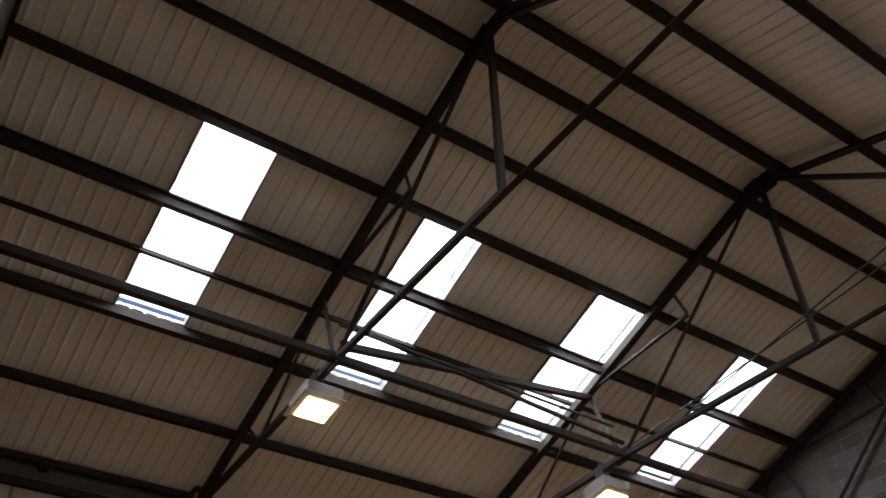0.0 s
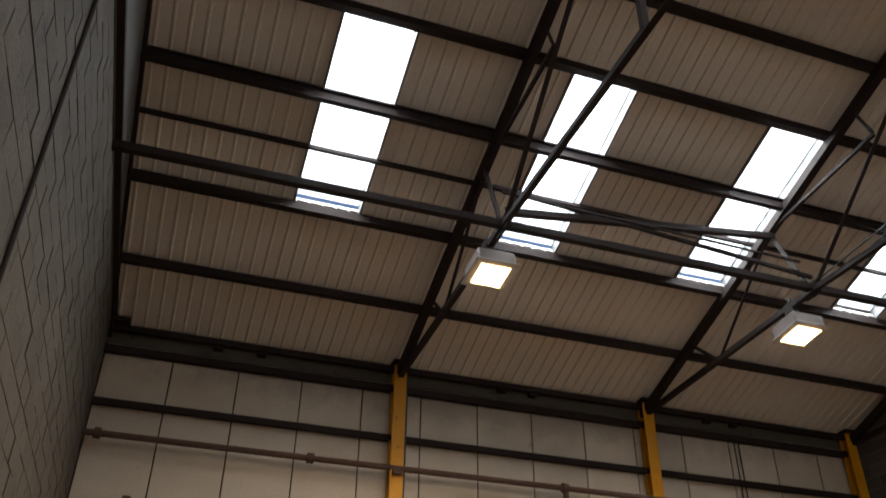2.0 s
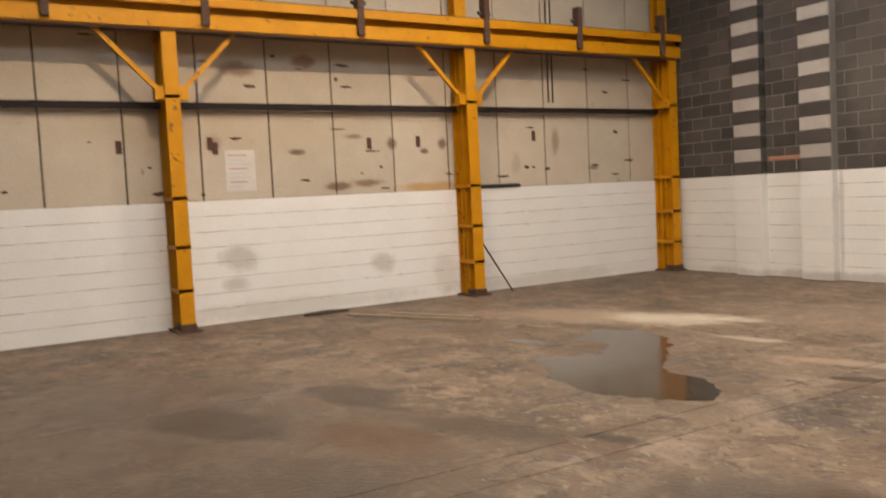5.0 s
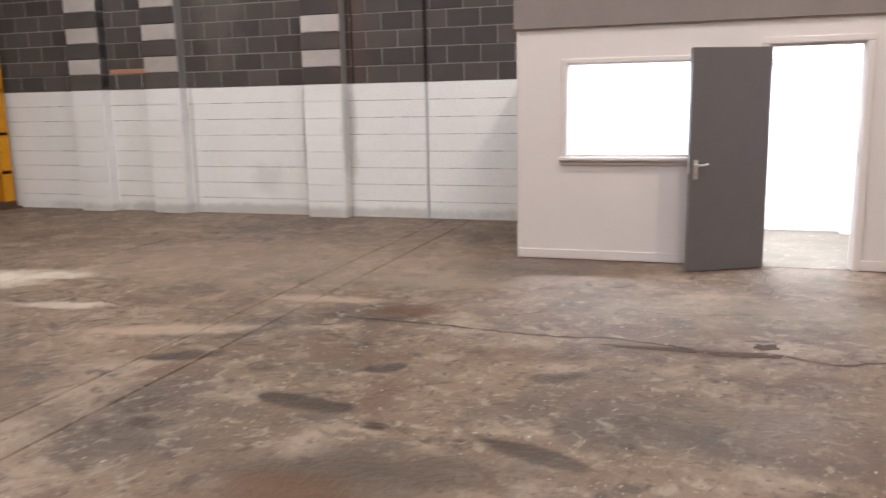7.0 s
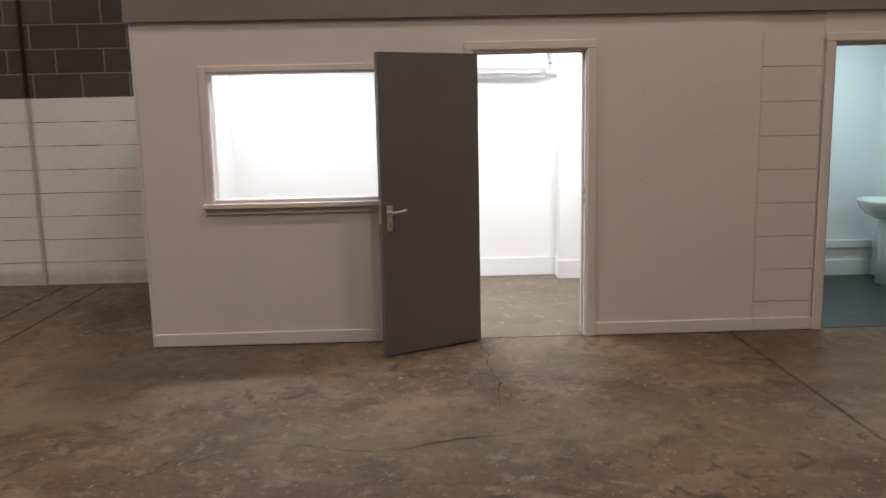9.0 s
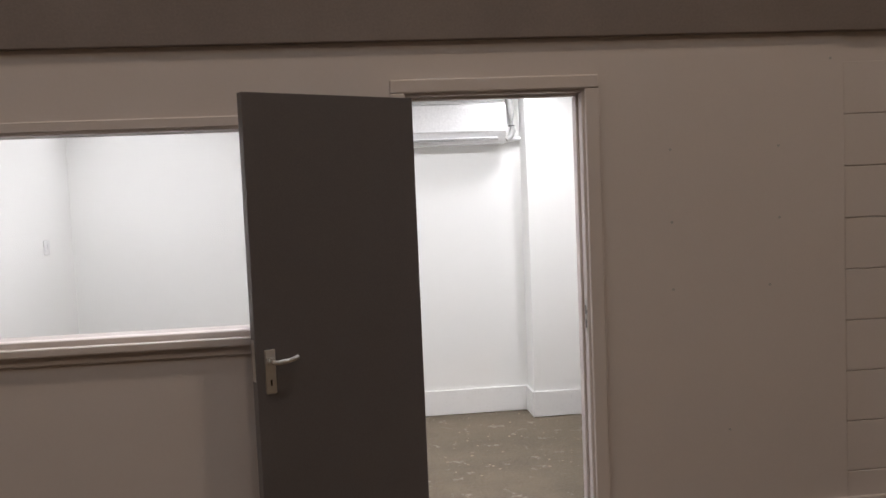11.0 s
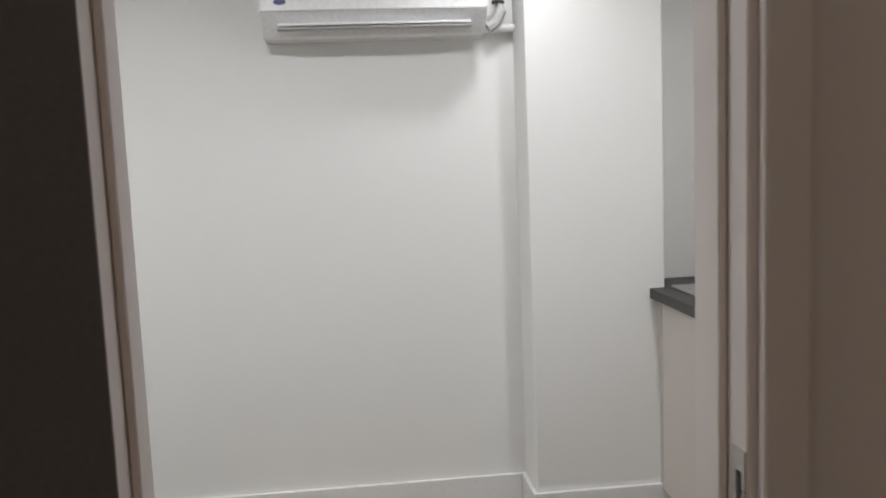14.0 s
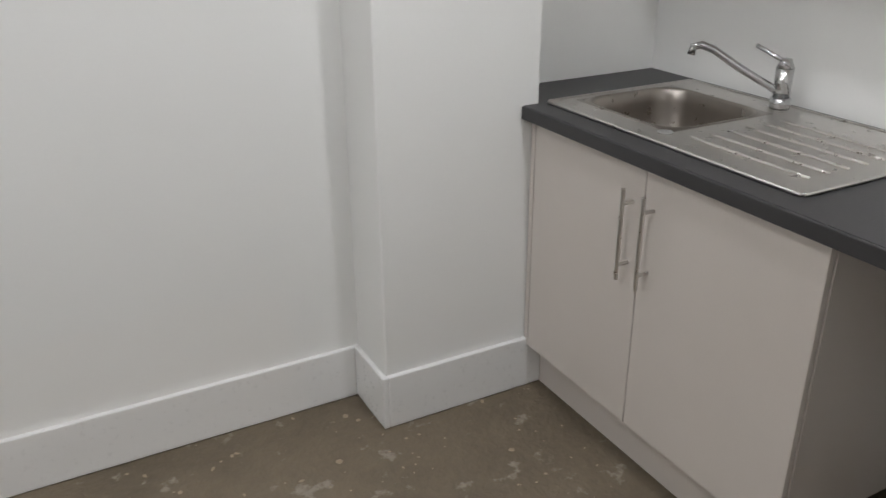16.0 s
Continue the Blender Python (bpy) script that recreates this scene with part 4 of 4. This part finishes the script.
for x0, x1, z0, z1 in ((WX0 - 0.045, WX0 + 0.008, WZ0 - 0.02, WZ1 + 0.04), (WX1 - 0.008, WX1 + 0.045, WZ0 - 0.02, WZ1 + 0.04), (WX0 + 0.008, WX1 - 0.008, WZ1 - 0.006, WZ1 + 0.04)):
    part("architrave", box(x0, x1, OY - 0.02, OY - 0.001, z0, z1, 0.005), OFFICE, win)
part("window_sill", box(WX0 - 0.06, WX1 + 0.06, OY - 0.05, OY + 0.02, WZ0 - 0.03, WZ0 + 0.005, 0.006, seg=2), OFFICE, win)
part("apron", box(WX0 - 0.05, WX1 + 0.05, OY - 0.018, OY - 0.001, WZ0 - 0.072, WZ0 - 0.03, 0.004), OFFICE, win)
pn = part("pane", box(WX0 + fw, WX1 - fw, OY + 0.05, OY + 0.055, WZ0 + 0.03, WZ1 - fw), GLASS, win)
pn.visible_shadow = False


def door_frame(name, x0, x1, z1, mat, label):
    f = empty(name, pose(0, 0, 0), label, kind="structure")
    part("jamb", box(x0 - 0.03, x0, OY - 0.004, OY + OT + 0.014, 0, z1, 0.003), mat, f)
    part("jamb", box(x1, x1 + 0.03, OY - 0.004, OY + OT + 0.014, 0, z1, 0.003), mat, f)
    part("head", box(x0 - 0.03, x1 + 0.03, OY - 0.004, OY + OT + 0.014, z1, z1 + 0.03, 0.003), mat, f)
    part("stop", box(x1 - 0.012, x1, OY + 0.05, OY + 0.09, 0, z1, 0.002), mat, f)
    part("stop", box(x0, x0 + 0.012, OY + 0.05, OY + 0.09, 0, z1, 0.002), mat, f)
    part("stop", box(x0 + 0.012, x1 - 0.012, OY + 0.05, OY + 0.09, z1 - 0.012, z1, 0.002), mat, f)
    for a, b, c, d in ((x0 - 0.075, x0 - 0.012, 0, z1 + 0.012), (x1 + 0.012, x1 + 0.075, 0, z1 + 0.012), (x0 - 0.075, x1 + 0.075, z1 + 0.012, z1 + 0.07)):
        part("architrave", box(a, b, OY - 0.022, OY - 0.001, c, d, 0.006, seg=2), mat, f)
    return f


df = door_frame("door_frame_1", DX0, DX1, DZ, OFFICE, "painted timber door frame with steel strike plate")
part("strike_plate", box(DX1 - 0.002, DX1 + 0.001, OY + 0.0, OY + 0.035, 0.93, 1.08, 0.0005), STAINLESS, df, "steel strike plate")
part("strike_hole", box(DX1 - 0.003, DX1 - 0.001, OY + 0.01, OY + 0.022, 0.95, 0.99), BLACK, df)
part("strike_hole", box(DX1 - 0.003, DX1 - 0.001, OY + 0.01, OY + 0.022, 1.01, 1.05), BLACK, df)
door_frame("door_frame_2", TX0, TX1, 2.0, OFFICE, "painted timber frame of the washroom doorway")

# open grey door: hinge at the left jamb, folded back towards the window
hx, hy, fx, fy = 0.108, 9.268, -0.545, 8.905
ang = math.degrees(math.atan2(fy - hy, fx - hx))
LW = 0.748
door = empty("door_1", pose(hx, hy, 0.008, 0, 0, ang), "open dark grey flush door with aluminium lever handle", kind="structure")
part("door_leaf", box(0, LW, -0.022, 0.022, 0, 1.965, 0.002), DOORGREY, door)
for z in (0.25, 1.0, 1.72):
    part("hinge", rod((0, -0.026, z - 0.05), (0, -0.026, z + 0.05), 0.008), STAINLESS, door)
for s in (-1, 1):
    hd = part("door_handle", box(LW - 0.075, LW - 0.032, s * 0.022, s * 0.03, 0.83, 1.0, 0.003), SATIN, door, "satin aluminium lever handle on a long plate")
    part("lever", tube([(LW - 0.053, s * 0.03, 0.955), (LW - 0.053, s * 0.07, 0.955), (LW - 0.065, s * 0.078, 0.955), (LW - 0.11, s * 0.078, 0.957), (LW - 0.15, s * 0.072, 0.965)], 0.009), SATIN, hd)
    part("keyhole", box(LW - 0.057, LW - 0.05, s * 0.03, s * 0.031, 0.862, 0.885), BLACK, hd)
    part("boss", rod((LW - 0.053, s * 0.03, 0.955), (LW - 0.053, s * 0.045, 0.955), 0.014), SATIN, hd)
part("latch_plate", box(LW, LW + 0.002, -0.012, 0.012, 0.88, 1.04), STAINLESS, door)

# ---- office room ----
ac = empty("air_conditioner", pose(0.5, RY1, 1.9), "white wall-mounted split air conditioner unit", "air conditioner")
bm = bmesh.new()
prof = [(0, 0.275), (-0.15, 0.277), (-0.185, 0.265), (-0.192, 0.235), (-0.192, 0.085), (-0.18, 0.07), (-0.12, 0.005), (-0.1, 0.0), (0, 0.0)]
va = [bm.verts.new((-0.4, y, z)) for y, z in prof]
vb2 = [bm.verts.new((0.4, y, z)) for y, z in prof]
for k in range(len(prof)):
    k2 = (k + 1) % len(prof)
    bm.faces.new((va[k], va[k2], vb2[k2], vb2[k]))
bm.faces.new(va[::-1])
bm.faces.new(vb2)
bmesh.ops.recalc_face_normals(bm, faces=bm.faces)
bmesh.ops.bevel(bm, geom=[e for e in bm.edges if abs(e.verts[0].co.x - e.verts[1].co.x) < 0.01], offset=0.004, segments=2, affect="EDGES")
part("body", bm, PLASTIC, ac)
part("panel_gap", box(-0.398, 0.398, -0.1935, -0.19, 0.083, 0.087), PIPEGREY, ac)
part("louvre", bar((-0.34, -0.158, 0.04), (0.34, -0.158, 0.04), 0.05, 0.008), PLASTIC, ac)
part("louvre_gap", bar((-0.345, -0.145, 0.026), (0.345, -0.145, 0.026), 0.09, 0.004), PIPEGREY, ac)
bm = bmesh.new()
bmesh.ops.create_cone(bm, cap_ends=True, segments=24, radius1=1, radius2=1, depth=0.004, matrix=pose(-0.33, -0.193, 0.115, 90) @ Matrix.Diagonal((0.022, 0.01, 1, 1)))
part("badge", bm, BLUE, ac, "small dark blue oval badge")
for k in range(3):
    part("indicator", rod((0.29 + k * 0.016, -0.1925, 0.11), (0.29 + k * 0.016, -0.194, 0.11), 0.002, n=8), PIPEGREY, ac)
ap = empty("aircon_pipe", pose(0.95, RY1, 1.9), "grey lagged pipe from air conditioner to ceiling", "pipe")
part("lagged_pipe", tube([(-0.03, -0.06, 0.03), (0.0, -0.06, 0.05), (0.02, -0.06, 0.09), (0.012, -0.06, 0.2), (0.0, -0.06, 0.32), (0.0, -0.06, 0.482)], 0.022), PIPEGREY, ap)
part("ceiling_collar", rod((0, -0.06, 0.47), (0, -0.06, 0.4815), 0.04), PLASTIC, ap)
for z in (0.12, 0.41):
    part("cable_tie", rod((0.012 if z < 0.2 else 0, -0.06, z), (0.012 if z < 0.2 else 0, -0.06, z + 0.006), 0.0245), BLACK, ap)
part("drain_pipe", rod((-0.05, -0.03, 0.03), (0.1, -0.03, 0.035), 0.014), PLASTIC, ap)
for x, y in DOWNLIGHTS:
    dl = empty("downlight", pose(x, y, RZ), "round recessed white ceiling downlight switched on", "downlight", "ceiling downlights")
    part("bezel", rod((0, 0, -0.006), (0, 0, 0), 0.055, n=24), PLASTIC, dl)
    part("lens", rod((0, 0, -0.009), (0, 0, -0.006), 0.043, n=24), COOLLAMP, dl, "glowing white lens")
sw = tagged(part("wall_switch", box(RX0 + 0.01, RX0 + 0.02, 11.0, 11.09, 1.3, 1.39, 0.003), PLASTIC), "white plastic switch plate on the office wall", "switch")
part("rocker", box(RX0 + 0.02, RX0 + 0.024, 11.035, 11.055, 1.33, 1.36), PLASTIC, sw)

# kitchenette
CX, CY0, CY1 = 1.512, 10.297, 11.308
cab = empty("sink_base_cabinet", pose(0, 0, 0), "pale two-door sink base cabinet beside the pillar", "cabinet")
part("body", box(CX + 0.02, RX1 - 0.02, CY0, CY1, 0.16, 0.75), CABINET, cab)
for ya, yb in ((CY0, CY0 + 0.018), (CY1 - 0.018, CY1)):
    part("side_panel", box(CX + 0.02, RX1 - 0.02, ya, yb, 0.75, 0.9), CABINET, cab)
part("plinth", box(CX + 0.06, CX + 0.078, CY0, CY1, 0.0, 0.16), CABINET, cab)
part("filler_strip", box(CX - 0.001, CX + 0.02, CY1 - 0.018, CY1, 0.16, 0.895), CABINET, cab)
mid = (CY0 + CY1) / 2 + 0.015
for y0, y1, hy2 in ((CY0 + 0.002, mid - 0.0015, mid - 0.035), (mid + 0.0015, CY1 - 0.02, mid + 0.04)):
    d = part("door", box(CX, CX + 0.018, y0, y1, 0.16, 0.893, 0.0015), CABINET, cab)
    hb = part("handle", rod((CX - 0.035, hy2, 0.59), (CX - 0.035, hy2, 0.835), 0.006), STAINLESS, d, "brushed steel bar handle")
    for z in (0.63, 0.795):
        part("standoff", rod((CX - 0.035, hy2, z), (CX + 0.001, hy2, z), 0.005), STAINLESS, d)
wt = empty("worktop", pose(0, 0, 0), "black speckled laminate worktop on the sink cabinet", "worktop")
BX0, BX1, BY0, BY1 = 1.635, 2.0, 10.885, 11.275
SX0, SX1, SY0, SY1 = 1.56, 2.1, 10.42, 11.3
bm = bmesh.new()
for a in ((1.482, BX0 - 0.005, 9.6, PY), (BX1 + 0.005, RX1, 9.6, PY), (BX0 - 0.005, BX1 + 0.005, 9.6, BY0 - 0.005), (BX0 - 0.005, BX1 + 0.005, BY1 + 0.005, PY), (PX1 + 0.001, RX1, PY, RY1)):
    box(*a, 0.902, 0.94, 0.0, bm)
part("slab", bm, WORKTOP, wt)
part("front_edge", box(1.475, 1.483, 9.6, PY - 0.001, 0.902, 0.9395, 0.003, seg=2), WORKTOP, wt)
legp = tagged(part("end_panel", box(CX + 0.02, RX1 - 0.02, 9.6, 9.62, 0, 0.901), CABINET), "pale end panel under the worktop", "panel")


def sink_thing():
    s = empty("sink", pose(0, 0, 0.94), "stainless steel inset sink with ribbed drainer", "sink")
    bm = bmesh.new()
    for a in ((SX0, BX0, SY0, SY1), (BX1, SX1, SY0, SY1), (BX0, BX1, BY1, SY1), (BX0, BX1, SY0, BY0)):
        box(*a, 0.0005, 0.006, 0.0, bm)
    part("deck", bm, STAINLESS, s)
    bm = bmesh.new()
    for a in ((SX0 - 0.008, SX0 + 0.004, SY0, SY1), (SX1 - 0.004, SX1 + 0.008, SY0, SY1), (SX0, SX1, SY0 - 0.008, SY0 + 0.004), (SX0, SX1, SY1 - 0.004, SY1 + 0.008)):
        box(*a, 0.0004, 0.009, 0.003, bm)
    part("rim", bm, STAINLESS, s)

    def ring(inset, z, rad, n=8):
        out = []
        x0, x1, y0, y1 = BX0 + inset, BX1 - inset, BY0 + inset, BY1 - inset
        for cx, cy, a0 in ((x1 - rad, y1 - rad, 0), (x0 + rad, y1 - rad, 90), (x0 + rad, y0 + rad, 180), (x1 - rad, y0 + rad, 270)):
            for k in range(n + 1):
                a = radians(a0 + 90 * k / n)
                out.append((cx + rad * math.cos(a), cy + rad * math.sin(a), z))
        return out
    bm = bmesh.new()
    rings = [[bm.verts.new(p) for p in ring(i, z, r)] for i, z, r in ((0.0, 0.0055, 0.001), (0.0, 0.0062, 0.09), (0.003, 0.009, 0.09), (0.009, 0.0085, 0.085), (0.013, 0.0, 0.085), (0.018, -0.03, 0.082), (0.024, -0.125, 0.08), (0.034, -0.143, 0.075), (0.06, -0.153, 0.06), (0.1, -0.156, 0.04))]
    for r0, r1 in zip(rings, rings[1:]):
        for k in range(len(r0)):
            bm.faces.new((r0[k], r0[(k + 1) % len(r0)], r1[(k + 1) % len(r0)], r1[k]))
    bm.faces.new(rings[-1])
    bmesh.ops.recalc_face_normals(bm, faces=bm.faces)
    for f in bm.faces:
        f.normal_flip()
    part("bowl", bm, SHADED_STEEL, s, smooth=True)
    part("waste", rod(((BX0 + BX1) / 2, (BY0 + BY1) / 2, -0.157), ((BX0 + BX1) / 2, (BY0 + BY1) / 2, -0.154), 0.035, n=20), CHROME, s)
    for k in range(6):
        x = SX0 + 0.09 + k * 0.062
        part("drainer_rib", tube([(x, BY0 - 0.06, 0.006), (x, BY0 - 0.09, 0.0075), (x, SY0 + 0.09, 0.0075), (x, SY0 + 0.06, 0.006)], 0.0045, n=10), STAINLESS, s, smooth=True)
    part("tap_hole_cap", rod((1.625, 10.89, 0.006), (1.625, 10.89, 0.009), 0.02, n=20), CHROME, s)
    tp = empty("mixer_tap", pose(2.06, 10.92, 0.946), "chrome mixer tap with long swivel spout", "tap")
    part("base", rod((0, 0, 0), (0, 0, 0.03), 0.027, n=20), CHROME, tp, smooth=True)
    part("body", rod((0, 0, 0.03), (0, 0, 0.11), 0.022, n=20, r2=0.024), CHROME, tp, smooth=True)
    part("cap", rod((0, 0, 0.11), (0, 0, 0.135), 0.024, n=20, r2=0.014), CHROME, tp, smooth=True)
    part("lever", tube([(0, 0, 0.125), (-0.02, 0.02, 0.14), (-0.035, 0.075, 0.162)], 0.006), CHROME, tp, smooth=True)
    part("spout", tube([(0, 0, 0.04), (-0.03, 0.015, 0.06), (-0.09, 0.07, 0.105), (-0.15, 0.12, 0.155), (-0.175, 0.14, 0.166), (-0.192, 0.153, 0.16), (-0.195, 0.155, 0.14)], 0.011), CHROME, tp, smooth=True)
    return s


sink_thing()
wu = empty("wall_cupboard", pose(0, 0, 0), "pale wall cupboard above the sink", "cupboard")
part("body", box(1.91, RX1 - 0.001, 10.5, 11.47, 1.45, 2.17), CABINET, wu)
for y0, y1 in ((10.502, 10.983), (10.987, 11.468)):
    d = part("door", box(1.89, 1.908, y0, y1, 1.45, 2.17, 0.0015), CABINET, wu)
    part("handle", rod((1.845, y0 + 0.04 if y0 > 10.9 else y1 - 0.04, 1.5), (1.845, y0 + 0.04 if y0 > 10.9 else y1 - 0.04, 1.72), 0.006), STAINLESS, d)

# ---- washroom glimpsed through the second doorway ----
BW = 11.15
structure("wall_washroom_north", box(RX1 + 0.1, 3.95, BW, BW + 0.08, 0, RZ), ROOMWHITE, "white washroom wall")
structure("wall_washroom_east", box(3.95, 4.03, OY + OT, BW + 0.08, 0, RZ), ROOMWHITE, "white washroom wall")
structure("trim_washroom", box(RX1 + 0.1, 3.95, BW - 0.035, BW - 0.001, 0.26, 0.34, 0.008), GLOSSWHITE, "white boxed pipe ledge along the washroom wall")
structure("trim_washroom_east", box(3.915, 3.949, OY + OT, BW - 0.035, 0.26, 0.34, 0.008), GLOSSWHITE, "white boxed pipe ledge along the washroom wall")
structure("baseboard_washroom", box(RX1 + 0.1, 3.95, BW - 0.02, BW - 0.001, 0.0, 0.15, 0.004), GLOSSWHITE, "white washroom skirting board")
structure("baseboard_washroom_east", box(3.93, 3.949, OY + OT, BW - 0.02, 0.0, 0.15, 0.004), GLOSSWHITE, "white washroom skirting board")
bs = empty("wash_basin", pose(3.8, 10.72, -0.035), "white ceramic pedestal wash basin", "basin")
bm = bmesh.new()
rings = []
for r, z in ((0.08, 0.62), (0.17, 0.66), (0.23, 0.72), (0.26, 0.775), (0.262, 0.79), (0.25, 0.795), (0.22, 0.785), (0.15, 0.7), (0.04, 0.67)):
    rings.append([bm.verts.new((r * 0.85 * math.cos(2 * math.pi * k / 28), r * math.sin(2 * math.pi * k / 28), z)) for k in range(28)])
for r0, r1 in zip(rings, rings[1:]):
    for k in range(28):
        bm.faces.new((r0[k], r0[(k + 1) % 28], r1[(k + 1) % 28], r1[k]))
bm.faces.new(rings[0][::-1])
bm.faces.new(rings[-1])
part("bowl", bm, CERAMIC, bs, smooth=True)
part("pedestal", rod((0.03, 0, 0.035), (0.03, 0, 0.64), 0.075, n=20, r2=0.06), CERAMIC, bs, smooth=True)

# ---- wall pieces ----
rng = random.Random(21)
blk = mesh_of("block_full", block_bm(0.437, 0.06, 0.2125, 0.004), DARKBLOCK)
blk_half = mesh_of("block_half", block_bm(0.2165, 0.06, 0.2165), DARKBLOCK)
blk_p = mesh_of("block_pale", block_bm(0.56, 0.22, 0.2165), PALEBLOCK)
blk_pd = mesh_of("block_pilaster_dark", block_bm(0.56, 0.22, 0.2165), DARKBLOCK)
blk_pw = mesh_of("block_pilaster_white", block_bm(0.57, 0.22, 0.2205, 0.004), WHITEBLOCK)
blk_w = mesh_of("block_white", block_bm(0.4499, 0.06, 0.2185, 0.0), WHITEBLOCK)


def place(name, me, parent, x, y, z, rz=0.0):
    ob = new(name, me)
    ob.parent = parent
    ob.matrix_world = pose(x, y, z, 0, 0, rz)
    return ob


far = []
for r in range(38):
    z = WHITE_Z + 0.1125 + r * HALF
    for k in range(38):
        x = XW + 0.1 + (k + (r % 2) * 0.5) * 0.45
        if r < 8 and x < -2.0:
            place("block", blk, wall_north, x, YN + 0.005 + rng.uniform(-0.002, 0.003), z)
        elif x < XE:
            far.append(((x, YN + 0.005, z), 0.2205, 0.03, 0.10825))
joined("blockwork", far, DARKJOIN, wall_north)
for r in range(26):
    z = WHITE_Z + 0.1125 + r * HALF
    for i, (a, b) in enumerate(PILASTERS):
        place("block", blk_p if (r + 1) % 2 == 0 else blk_pd, wall_north, (a + b) / 2, YN - 0.09, z)
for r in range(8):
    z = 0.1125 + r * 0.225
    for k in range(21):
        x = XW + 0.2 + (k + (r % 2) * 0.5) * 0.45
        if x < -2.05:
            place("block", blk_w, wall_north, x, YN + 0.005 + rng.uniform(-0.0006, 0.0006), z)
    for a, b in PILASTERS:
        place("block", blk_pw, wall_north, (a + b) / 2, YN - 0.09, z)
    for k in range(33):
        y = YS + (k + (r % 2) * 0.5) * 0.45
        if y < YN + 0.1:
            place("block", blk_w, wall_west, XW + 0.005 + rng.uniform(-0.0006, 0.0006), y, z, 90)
